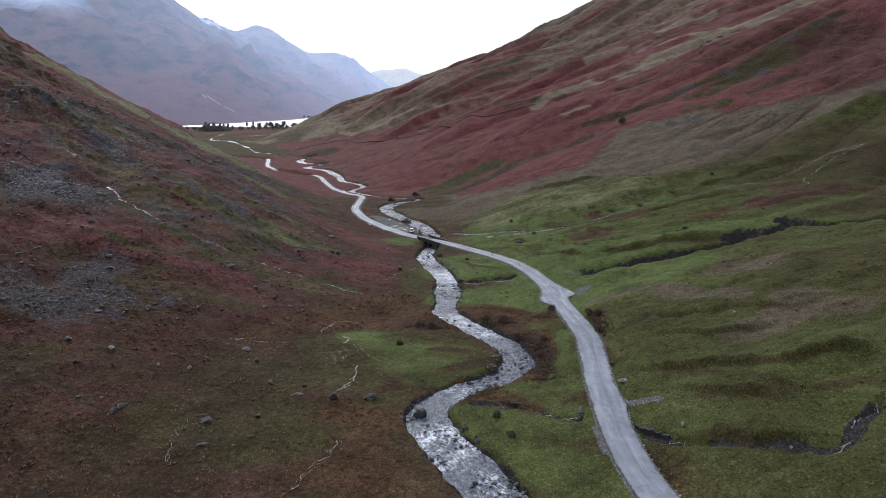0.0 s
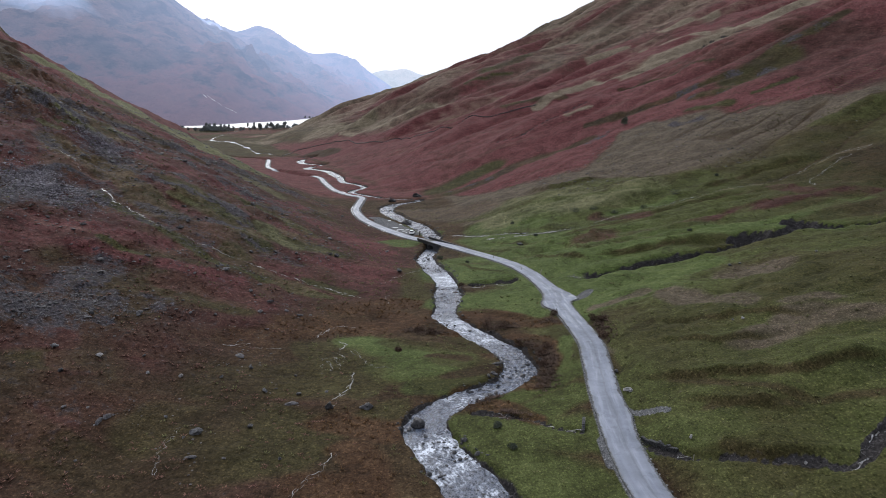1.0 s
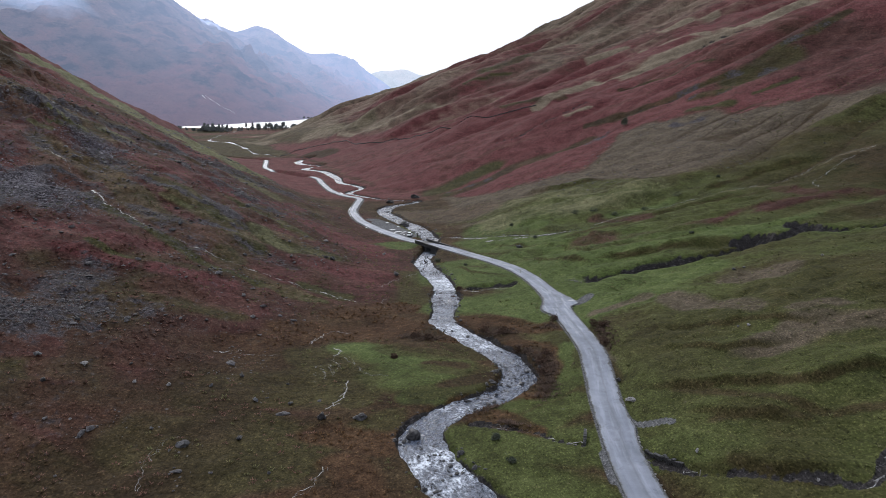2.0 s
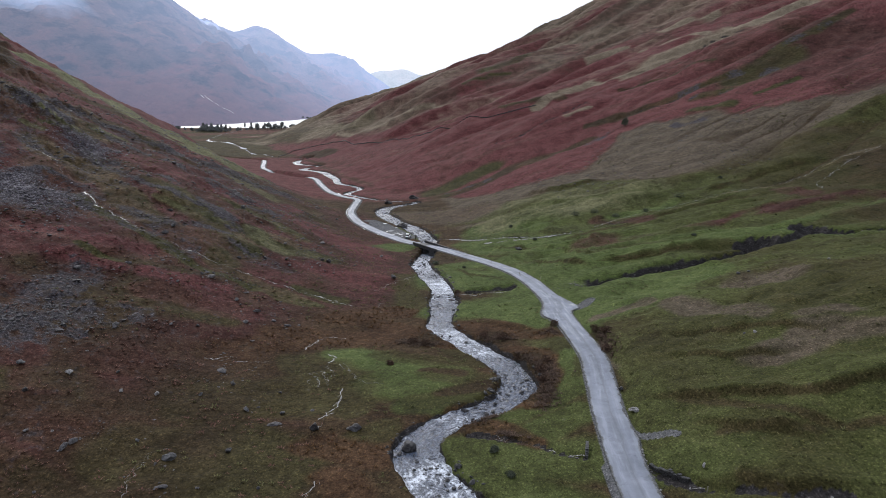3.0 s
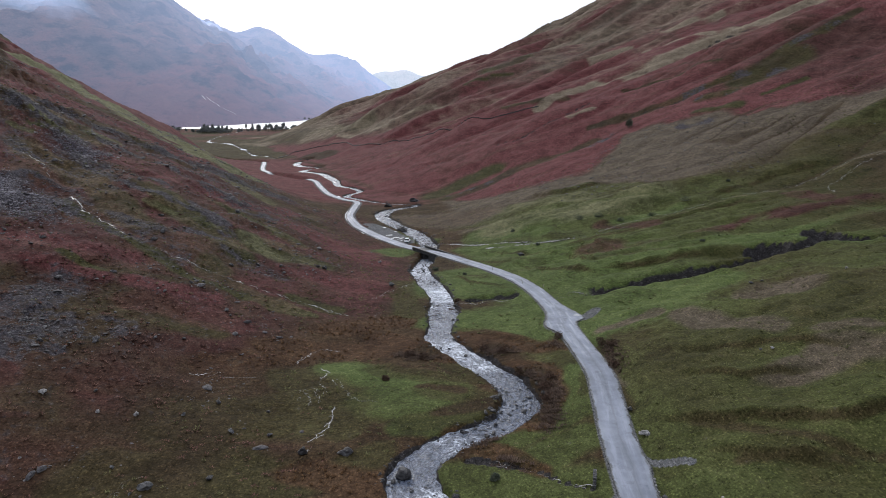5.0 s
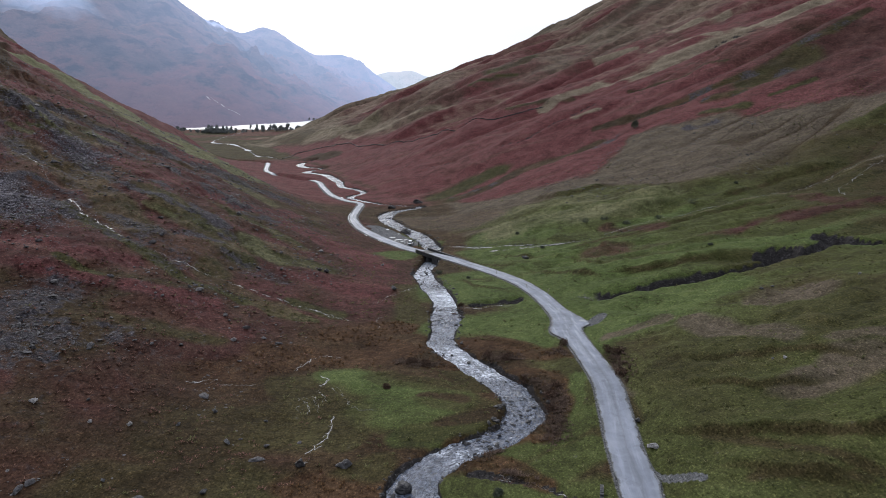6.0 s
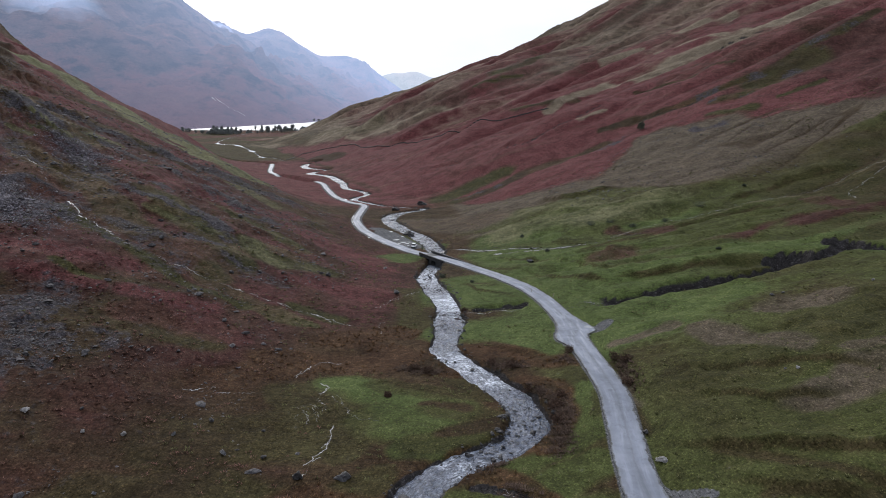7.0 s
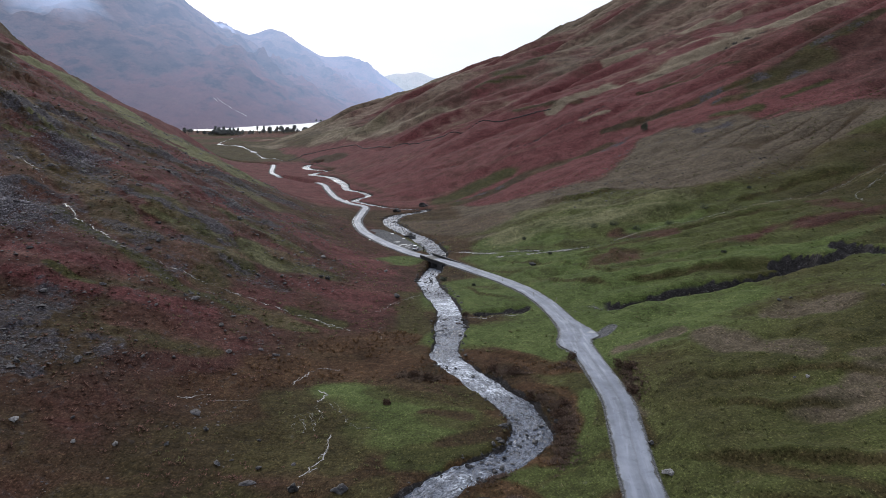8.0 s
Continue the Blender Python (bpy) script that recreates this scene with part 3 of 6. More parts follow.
def beds(x, y, z):
    """Cuts the river bed and the side streams into the ground and levels the road."""
    d, k = nearest(x, y, road_line)
    edge = np.where(x > road_line[k, 0], lay_right[k], lay_left[k]) + ROAD_HALF
    w = 1 - step(edge + 0.5, edge + 4.0, d)
    z = z + (road_z[k] - 0.13 - z) * w
    z = z - 0.22 * np.exp(-((d - edge - 0.9) / 0.5) ** 2) * (y < 420)
    vary = 0.75 + 0.5 * soft_noise(x / 13.0, y * 0 + 3.7, 17)
    for way in CREASES:
        z = z - 1.8 * np.exp(-(nearest(x, y, way)[0] / 1.5) ** 2)
    # the cut bank of the side stream: steep on the uphill side, scooped out where it has slipped
    d, k = nearest(x, y, GULLY_WAY)
    uphill = y > GULLY_WAY[k, 1]
    rag = 0.55 * fractal(x, y, 5, 3, 93)
    w = np.where(uphill, 1 - step(1.5 + rag, 3.7 + rag, d), 1 - step(0.8, 2.4, d)) * step(31, 40, x)
    z = z - (2.7 + 0.5 * vary) * w
    for sx, sy, r in SCARS:
        q = np.hypot(x - sx, (y - sy) * 1.25) + 0.5 * rag
        z = z - 2.6 * (1 - step(r - 1.8, r, q)) * (1 - w)
    for way, half, deep in ((CUT_WAY, 2.4, 1.8), (DITCH_WAY, 1.0, 0.6), (DRAIN_WAY, 0.8, 0.5), (SIDE_WAY, 0.9, 0.35), (WASH_WAY, 0.7, 0.25)):
        d, _ = nearest(x, y, way)
        z = z - deep * vary * (1 - step(half * 0.55, half * 1.05, d)) * step(0.3, 2.5, nearest(x, y, road_line)[0] - ROAD_HALF)
    d, k = nearest(x, y, river_line)
    rag = 0.35 * fractal(x, y, 2.2, 3, 91)
    w = 1 - step(river_w[k] - 0.5 + rag, river_w[k] + 1.0 + rag, d)
    z = np.where(w > 0, z + np.minimum(river_z[k] - 0.55 - z, 0) * w, z)
    return z


def ground(x, y):
    x, y = np.atleast_1d(np.asarray(x, float)), np.atleast_1d(np.asarray(y, float))
    dr, _ = nearest(x, y, road_line)
    dv, _ = nearest(x, y, river_line)
    ds = np.minimum(nearest(x, y, SIDE_WAY)[0], nearest(x, y, WASH_WAY)[0])
    calm = step(2, 12, np.minimum(np.minimum(dr - 1, dv - 2), ds + 1))
    return beds(x, y, bare_ground(x, y) + relief(x, y) * (0.15 + 0.85 * calm))


def ground_z(x, y):
    return float(ground(x, y)[0])


def strokes(x, y, rows, soft=1.0):
    """How far each place lies inside the broad strokes (x0, y0, x1, y1, width): 1 inside, 0.5 on the edge, 0 outside."""
    best = np.zeros(x.shape)
    for x0, y0, x1, y1, w in rows:
        dx, dy = x1 - x0, y1 - y0
        t = np.clip(((x - x0) * dx + (y - y0) * dy) / (dx * dx + dy * dy + 1e-9), 0, 1)
        d = np.hypot(x - x0 - t * dx, y - y0 - t * dy)
        best = np.maximum(best, np.clip(1 - d / w, 0, 1))
    return best


TAN_ROWS = [(132, 498, 170, 523, 13), (170, 523, 196, 539, 15), (196, 539, 221, 552, 17), (221, 552, 242, 553, 16), (242, 553, 291, 577, 14),
            (203, 658, 226, 667, 12.2), (226, 667, 245, 655, 9), (167, 600, 175, 567, 6), (175, 567, 203, 561, 9), (106, 512, 132, 498, 7),
            (129, 629, 164, 639, 6), (65, 487, 80, 501, 6), (80, 501, 103, 509, 6), (71, 413, 86, 416, 2.6), (-49, 661, -12, 661, 2.5), (-12, 661, 19, 643, 3.9),
            (-102, 694, -53, 648, 6)]
DARK_ROWS = [(45, 239, 55, 235, 3.5), (2, 104, 8, 108, 3), (-2, 114, 3, 112, 2), (-120, 640, -95, 602, 14), (-3, 131, -1, 133, 3.5), (16, 101, 17.5, 110, 3), (17.5, 110, 16, 119, 3), (-182, 292, -272, 444, 10.3), (-138, 234, -120, 222, 9),
             (9, 131, 12, 129, 3)]
GREEN_ROWS = [(20, 281, 65, 248, 20), (50, 280, 69, 264, 12), (62, 235, 153, 238, 9), (143, 268, 168, 265, 7), (-132, 264, -86, 297, 7.3), (-150, 243, -121, 233, 18),
              (-80, 197, -54, 174, 7), (-52, 191, -40, 191, 10), (-111, 197, -96, 193, 9.1), (-56, 163, -29, 151, 4), (-94, 188, -72, 170, 6), (-72, 226, -46, 206, 6)]
LUSH_ROWS = [(12, 87, 21, 93, 5), (19, 100, 23, 116, 3), (-16, 121, 1, 112, 6), (-9, 109, 1, 103, 8), (-4, 99, 2, 99, 4), (6, 151, 22, 148, 11), (15, 233, 39, 194, 14), (39, 194, 106, 166, 8), (-1, 182, 21, 172, 12), (6, 84, 19, 82, 8),
             (10, 95, 21, 102, 6), (23, 80, 36, 77, 6), (-28, 225, -9, 240, 9), (-22, 278, -7, 257, 7), (10, 78, 19, 68, 7), (28, 132, 60, 150, 9)]
MOOR_ROWS = [(-13, 182, -5, 158, 6), (0, 112, 9, 107, 5), (-2, 100, 8, 103, 4), (-10, 122, 6, 117, 4), (-16, 85, -7, 92, 5), (2, 125, 7, 119, 3), (-32, 99, -18, 109, 11), (-36, 83, -23, 88, 9), (-58, 90, -50, 97, 4), (-27, 78, -19, 79, 9), (-23, 117, -13, 101, 5), (-52, 75, -40, 72, 6), (-45, 128, -38, 132, 4)]
SCREE_ROWS = [(-98, 151, -95, 169, 13.2), (-106, 208, -99, 204, 6.1), (-112, 238, -70, 235, 5.5), (-65, 131, -64, 101, 6), (-62, 115, -51, 121, 5), (-73, 112, -63, 102, 7),
              (-70, 233, -58, 228, 5), (73, 360, 84, 372, 6), (109, 335, 120, 325, 4), (-136, 234, -117, 220, 9), (-86, 211, -60, 190, 3.6), (-75, 170, -60, 180, 3)]
BOG_ROWS = [(-36, 120, -25, 126, 6), (-26, 131, -10, 133, 7), (-11, 139, 0, 131, 6), (-10, 79, -6, 72, 5), (-15, 89, -6, 85, 5), (4, 138, 24, 127, 4),
            (15.5, 99, 18.5, 108, 3.6), (18.5, 108, 18, 119, 3.6), (18, 119, 14, 123, 3.0), (5, 96.5, 12, 99, 3.4), (12, 99, 15.5, 101, 3.6), (7, 93.5, 16, 87.5, 2.4), (8, 134, 22, 129, 3.5), (-15, 70, -5, 69, 4), (-20, 144, -6, 150, 6)]
RED_ROWS = [(52, 120, 54, 116, 5.1), (52, 101, 62, 97, 5), (60, 109, 63, 106, 3.6), (29, 109, 28, 118, 3), (60, 133, 69, 132, 4.2), (34, 133, 40, 135, 3.6), (46, 130, 49, 123, 4.6), (49, 97, 57, 103, 5.1)]
LEFT_RED_ROWS = [(-212, 449, -116, 294, 7.7), (-160, 260, -143, 275, 6.2), (-143, 275, -118, 290, 7.5), (-104, 218, -90, 224, 9.1), (-90, 224, -69, 227, 10.1), (-84, 126, -75, 140, 8), (-75, 140, -60, 156, 10), (-59, 152, -42, 162, 9),
                 (-58, 196, -38, 202, 8), (-43, 178, -23, 184, 10), (-55, 78, -43, 74, 8), (-53, 94, -39, 101, 6), (-63, 92, -57, 99, 5), (-38, 71, -29, 70, 4), (-52, 134, -36, 137, 7)]
STONY_ROWS = [(-134, 253, -99, 264, 6.1), (-99, 264, -62, 245, 7.1), (-107, 196, -90, 188, 7.1), (-90, 172, -61, 160, 5), (-55, 171, -44, 170, 4), (-116, 184, -107, 187, 7), (-136, 214, -116, 195, 9.1)]
HEATH_ROWS = [(82, 394, 98, 391, 5.7), (98, 391, 111, 384, 7.2), (111, 384, 126, 383, 5.1), (126, 383, 139, 380, 6.3), (139, 380, 154, 382, 4.8),
              (153, 373, 181, 379, 15.1), (170, 386, 183, 391, 4.6), (183, 391, 203, 396, 4.5), (203, 396, 226, 407, 3.8), (130, 367, 143, 364, 5.7),
              (109, 438, 124, 431, 2.4), (124, 431, 139, 425, 4.8), (143, 423, 156, 412, 2.1), (6, 355, 23, 359, 8.8), (23, 359, 37, 368, 8.6), (37, 368, 53, 368, 10.2),
              (53, 368, 78, 374, 6.8), (43, 702, 69, 711, 11.7), (69, 711, 85, 731, 8.4), (43, 499, 85, 496, 5.1)]
SLOPE_GREEN = [(-3, 369, 15, 377, 11.3), (15, 377, 28, 381, 9.6), (150, 340, 171, 345, 2.7), (147, 263, 165, 271, 2), (20, 681, 64, 690, 2.6),
               (-145, 809, -80, 708, 19.6), (43, 245, 62, 242, 7.3), (63, 263, 78, 260, 6.5), (122, 348, 136, 335, 5.1)]
LEFT_SWARD = [(-245, 427, -244, 465, 16.9), (-244, 465, -201, 415, 10.7), (-201, 415, -176, 400, 23.3), (-176, 400, -146, 364, 18.5), (-146, 364, -137, 369, 24.2),
              (-137, 369, -112, 330, 2.9), (-112, 330, -99, 329, 23.1), (-126, 230, -114, 223, 2.5), (-114, 239, -111, 252, 3.2), (-76, 188, -70, 189, 1.5),
              (-53, 195, -43, 186, 4.7), (-80, 279, -69, 272, 10.1), (-120, 208, -116, 211, 1.9), (-64, 190, -57, 193, 2)]
LEFT_RED = [(-223, 451, -223, 495, 25.8), (-155, 261, -151, 271, 19.7), (-151, 271, -146, 287, 22.7), (-146, 287, -129, 278, 6.9), (-129, 278, -122, 295, 8),
            (-122, 295, -113, 300, 30.7), (-113, 300, -100, 304, 18.2), (-100, 304, -93, 333, 9.9), (-105, 222, -94, 217, 3.4), (-94, 217, -84, 222, 4.4),
            (-84, 222, -76, 228, 7.1), (-75, 228, -62, 234, 6.9), (-62, 234, -56, 273, 6.2), (-83, 140, -73, 145, 6.5), (-73, 145, -64, 152, 4.4),
            (-73, 135, -62, 139, 2.9), (-57, 141, -45, 146, 4.1), (-46, 235, -28, 226, 15), (-31, 182, -19, 181, 9), (-31, 220, -20, 213, 9)]
LEFT_SCREE = [(-134, 237, -135, 252, 1.8), (-135, 252, -131, 263, 4.3), (-131, 263, -124, 265, 4.5), (-124, 265, -114, 268, 4.5), (-114, 268, -104, 277, 2.8),
              (-104, 277, -97, 288, 7.4), (-97, 288, -88, 294, 4.2), (-88, 294, -78, 297, 11.4), (-78, 297, -67, 296, 12.7), (-109, 216, -104, 218, 7),
              (-97, 167, -86, 157, 9), (-93, 201, -83, 196, 3.6), (-83, 196, -72, 195, 3), (-72, 195, -65, 197, 2.7), (-65, 197, -58, 194, 3),
              (-99, 180, -93, 181, 2.2), (-76, 174, -68, 172, 4.6), (-64, 123, -59, 122, 1.8), (-62, 109, -56, 110, 2.8)]
LEFT_GREEN = [(-90, 174, -72, 163, 1.9), (-72, 163, -55, 155, 2.7), (-55, 155, -41, 153, 2.6), (-33, 162, -22, 158, 3), (-119, 217, -110, 222, 3.2),
              (-70, 141, -63, 141, 1.4)]
MAROON_ROWS = [(43, 201, 58, 198, 8.1), (58, 198, 74, 197, 4.7), (74, 197, 88, 202, 5.7), (88, 202, 98, 201, 6), (98, 201, 110, 201, 4.7), (110, 201, 124, 201, 5.4), (51, 229, 63, 219, 4.7), (108, 222, 109, 209, 4.7)]
# hollows on the near right, where shade is painted as dark cover
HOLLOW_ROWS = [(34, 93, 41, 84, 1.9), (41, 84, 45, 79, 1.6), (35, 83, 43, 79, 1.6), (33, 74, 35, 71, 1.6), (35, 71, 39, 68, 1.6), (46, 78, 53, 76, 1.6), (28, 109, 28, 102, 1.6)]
KNOLL_ROWS = [(21, 255, 44, 247, 13.7), (44, 247, 65, 241, 10.6), (47, 266, 75, 249, 9), (27, 281, 39, 267, 7.3)]
BRIGHT_ROWS = [(46, 178, 59, 177, 4), (59, 177, 74, 180, 5.1), (74, 180, 89, 183, 4.5), (89, 183, 104, 190, 4.2), (104, 190, 118, 193, 4), (13, 254, 34, 236, 6.4), (4, 199, 20, 200, 8.9), (30, 206, 39, 175, 5.4), (9, 152, 19, 136, 4), (15, 172, 21, 160, 4), (57, 228, 74, 231, 6)]
red_edge = curve_through([-200, -60, 5, 16, 55, 75, 91, 115, 148, 175, 260], [560, 400, 352, 334, 312, 330, 353, 339, 300, 284, 262])


SHEEP_TRACK = spline([(144.5, 237.2), (127, 234.4), (114.1, 230.9), (100.2, 228.9), (86.4, 226.9), (70.7, 224.1), (60.5, 227.9), (50.3, 224.5)], 1.0)


def covers(x, y):
    """What grows or lies where: weights from 0 to 1 for each kind of cover."""
    wob = np.minimum(1, 0.25 + y / 260)
    wx = x + wob * (2.6 * fractal(x, y, 14, 3, 61) + 4 * fractal(x, y, 60, 2, 63))
    wy = y + wob * (3.2 * fractal(x, y, 16, 3, 67) + 5 * fractal(x, y, 70, 2, 69))
    dl, dr = foot_left(y) - x, x - foot_right(y)
    c = {}
    side_l = step(-12, 10, dl)
    red_hill = step(-6, 10, wy - red_edge(wx)) * step(-6, 8, dr + 3 * fractal(x, y, 20, 2, 5)) * step(1060, 1000, y)
    beyond = step(0, 60, wy - 575 - 1.25 * np.clip(-37 - wx, 0, 200))
    red_hill = red_hill * (1 - 0.62 * beyond * step(160, 20, dr) - 0.25 * beyond)
    patch = fractal(x, y * 0.6, 46, 4, 71)
    c["bracken"] = np.maximum.reduce([red_hill * (0.98 - 0.30 * step(0.15, 0.9, patch)), np.clip(strokes(wx, wy, RED_ROWS) * 0.8, 0, 0.34) * step(150, 180, y), 
                                      0.75 * step(320, 380, y) * step(680, 620, y) * (1 - step(-6, 8, dr))])
    right_green = step(-2, 8, x - foot_right(y)) * (1 - red_hill)
    meadow = right_green * np.clip(0.80 - 0.10 * step(12, 60, dr) * step(190, 150, y) + 0.22 * fractal(x, y, 30, 3, 73), 0.45, 1) * (1 - 0.6 * step(240, 275, wy))
    lush, green = strokes(wx, wy, LUSH_ROWS), strokes(wx, wy, GREEN_ROWS)
    moor = strokes(wx, wy, MOOR_ROWS)
    c["lush"] = np.clip(lush * 1.5, 0, 0.8) * (0.4 + 0.6 * step(95, 132, y))
    flat = right_green * step(75, 35, dr) * step(120, 145, y) * step(275, 245, y)
    c["lush"] = np.maximum(c["lush"], flat * np.clip(0.55 + 0.3 * fractal(x * 0.5, y, 17, 3, 86), 0.2, 0.8))
    c["grass"] = np.clip(np.maximum.reduce([meadow, np.clip(lush * 1.9, 0, 1), np.clip(green * 1.5, 0, 0.66) * (x > 0)]), 0, 1)
    c["olive"] = np.maximum(np.clip(green * 2.0, 0, 0.85) * (x <= 0), np.clip(moor * 1.6, 0, 0.6))
    c["olive"] = np.maximum(c["olive"], side_l * np.clip(0.22 + 0.5 * fractal(x, y, 19, 3, 75), 0, 0.55))
    clear = np.clip(np.maximum(lush * 1.7, np.maximum(green * 1.6, moor * 1.2)), 0, 1)
    rows = np.clip(strokes(wx, wy, LEFT_RED_ROWS) * 2.2, 0, 1)
    c["bracken"] = np.maximum(c["bracken"] * (1 - 0.8 * clear), 0.42 * rows * side_l)
    c["rust"] = np.maximum(side_l * np.clip(0.66 + 0.3 * patch - 0.06 * step(150, 200, y), 0, 0.85), 0.52 * step(-10, -22, x) * step(125, 100, y)) * (1 - 0.8 * clear)
    c["rust"] = np.maximum(c["rust"], 0.72 * rows * side_l) * (1 - step(330, 420, y))
    c["bog"] = np.clip(strokes(wx, wy, BOG_ROWS) * 1.6, 0, 0.7)
    c["bog"] = np.maximum(c["bog"], 0.55 * step(0.2, 0.7, fractal(x, y, 22, 3, 79)) * side_l * step(150, 110, y))
    # dead grass, thickened with distance to paint in haze
    c["tan"] = (np.clip(0.30 * patch + 0.06, 0, 0.36) + 0.22 * step(620, 980, y)) * step(330, 800, y) * step(15, 90, dr)
    c["tan"] = np.maximum(c["tan"], 0.5 * (1 - step(0.3, 1.0, nearest(x, y, SHEEP_TRACK)[0])))
    c["heather_and_shade"] = np.clip(strokes(wx, wy, DARK_ROWS) * 1.6, 0, 0.74)
    spur = right_green * step(242, 275, wy) * (y < 420)
    c["spur"] = np.clip(strokes(wx, wy, RED_ROWS) * 1.6, 0, 0.72) * step(180, 150, y) + 0.95 * spur * (1 - 0.75 * np.clip(green * 2.2, 0, 1)) * step(0.1, 0.5, 0.5 + 0.5 * patch + step(262, 285, wy))
    c["scree"] = np.clip(np.clip(strokes(wx, wy, SCREE_ROWS) * 2.0, 0, 1) * (0.44 + 0.30 * step(130, 150, y)) + 0.34 * np.clip(strokes(wx, wy, STONY_ROWS) * 2.2, 0, 1) + 0.20 * side_l, 0, 0.8) * np.clip(0.8 + 0.5 * fractal(x, y, 6, 3, 83), 0.2, 1)
    d, k = nearest(x, y, road_line)
    lay = np.where(x > road_line[k, 0], lay_right[k], lay_left[k])
    c["gravel"] = np.where(d < 6 + lay, 1 - step(ROAD_HALF - 0.1, ROAD_HALF + 0.75, d - lay), 0)
    c["gravel"] = np.maximum(c["gravel"], np.clip(strokes(x, y, [(-13.5, 257, -25, 284, 5.8), (-26, 288, -29, 292, 4), (25.5, 90, 29.5, 86, 0.8), (20.4, 81.5, 20.2, 75.5, 1.2), (29, 148, 31.5, 149, 2.5)]) * 2.2, 0, 1))
    d, k = nearest(x, y, river_line)
    c["soil"] = 1 - step(river_w[k] + 0.1, river_w[k] + 0.8 + np.clip(0.9 * fractal(x, y, 5, 2, 87), -0.5, 0.8), d)
    d, k = nearest(x, y, GULLY_WAY)
    rag = 0.55 * fractal(x, y, 5, 3, 93)
    c["soil"] = np.maximum(c["soil"], np.where(y > GULLY_WAY[k, 1], 1 - step(2.9 + rag, 3.5 + rag, d), 1 - step(0.5, 1.2, d)) * step(31, 38, x))
    for sx, sy, r in SCARS:
        c["soil"] = np.maximum(c["soil"], 1 - step(r - 0.1, r + 0.5, np.hypot(x - sx, (y - sy) * 1.25) + 0.5 * rag))
    for way, w in ((CUT_WAY, 1.8), (DITCH_WAY, 0.65), (DRAIN_WAY, 0.45)):
        d, _ = nearest(x, y, way)
        c["soil"] = np.maximum(c["soil"], 1 - step(w * 0.7, w * 1.35, d + 0.5 * fractal(x, y, 3, 2, 88)))
    c["heather_and_shade"] = np.maximum(c["heather_and_shade"], 0.72 * step(0.085, 0.03, crease(x, y)) * step(60, 130, dr) * step(0.1, 0.5, 0.5 + fractal(x, y, 80, 2, 45)))
    c["olive"] = np.maximum(c["olive"], right_green * np.maximum(step(10, 45, dr) * step(215, 190, y), 1.2 * step(6, 22, dr) * step(150, 110, y)) * np.clip(0.24 + 0.24 * step(135, 95, y) + 0.36 * fractal(x, y, 24, 3, 76), 0, 0.65))
    c["steep"] = np.clip(step(5, 40, dl) + step(40, 110, dr), 0, 1)
    c["sward"] = np.clip(green * 1.5, 0, 0.28) * (x <= 0)
    meadows = step(820, 1000, y) * (1 - step(-10, 40, dr)) * (1 - step(-20, 40, dl))
    c["grass"] = np.maximum(c["grass"], meadows * np.clip(0.30 + 0.3 * fractal(x, y, 60, 3, 94) + 0.3 * step(-400, -460, x), 0, 0.6))
    c["olive"] = np.maximum(c["olive"], 0.55 * step(560, 700, y) * (1 - step(-6, 8, dr)))
    c["bracken"] = np.maximum(c["bracken"] * (1 - meadows), meadows * np.clip(0.38 + 0.35 * fractal(x, y, 70, 3, 96), 0, 0.6))
    c["olive"] = np.maximum(c["olive"], 0.36 * beyond * step(200, 60, dr) * step(-20, 10, dr))
    # beyond the wall: dead grass, made paler overall as painted haze
    c["tan"] = np.maximum(c["tan"], beyond * step(-60, 0, dr) * np.clip(0.46 + 0.4 * patch, 0, 0.66) * step(180, 60, dr))
    # near flanks: dark heather, thickened further as painted shade
    c["heather_and_shade"] = np.maximum(c["heather_and_shade"], np.clip(0.54 + 0.35 * fractal(x, y, 12, 3, 89), 0, 0.72) * step(150, 92, y) * np.maximum(step(-18, -32, x), 0.5 * step(27, 34, x)))
    c["olive"] = c["olive"] * (1 - 0.9 * np.clip(strokes(wx, wy, RED_ROWS) * 1.8, 0, 1))
    wx, wy = 0.7 * x + 0.3 * wx, 0.7 * y + 0.3 * wy
    red, stone = np.clip(strokes(wx, wy, LEFT_RED) * 2.0, 0, 1), np.clip(strokes(wx, wy, LEFT_SCREE) * 2.0, 0, 1)
    turf, mead = np.clip(strokes(wx, wy, LEFT_SWARD) * 2.0, 0, 1), np.clip(strokes(wx, wy, LEFT_GREEN) * 2.0, 0, 1)
    for name in ("olive", "bog", "sward", "heather_and_shade"):
        c[name] = c[name] * (1 - 0.75 * red)
    c["rust"] = np.maximum(c["rust"], 0.85 * red)
    foot = step(-22, -8, dl) * step(140, 165, y) * step(340, 300, y) * (1 - np.maximum(clear, np.clip(lush * 2, 0, 1)))
    c["rust"] = np.maximum(c["rust"], foot * np.clip(0.72 + 0.3 * patch, 0.3, 0.9))
    c["bracken"] = np.maximum(c["bracken"], 0.40 * np.maximum(side_l, 0.9 * foot) * step(125, 165, y) * np.clip(0.8 + 0.5 * patch, 0, 1))
    c["bracken"] = np.maximum(c["bracken"], 0.58 * red * (1 - 0.6 * stone))
    for name in ("bog", "rust", "bracken", "heather_and_shade"):
        c[name] = c[name] * (1 - 0.85 * np.maximum(turf, mead))
    c["sward"], c["olive"] = np.maximum(c["sward"], (0.5 + 0.35 * step(280, 330, y)) * turf), np.maximum(c["olive"], 0.85 * mead)
    c["scree"] = np.maximum(c["scree"] * (1 - 0.6 * turf), (0.58 + 0.2 * fractal(x, y, 7, 3, 100)) * stone)
    # near part of the right side: shade painted in as darker cover
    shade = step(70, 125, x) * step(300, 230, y)
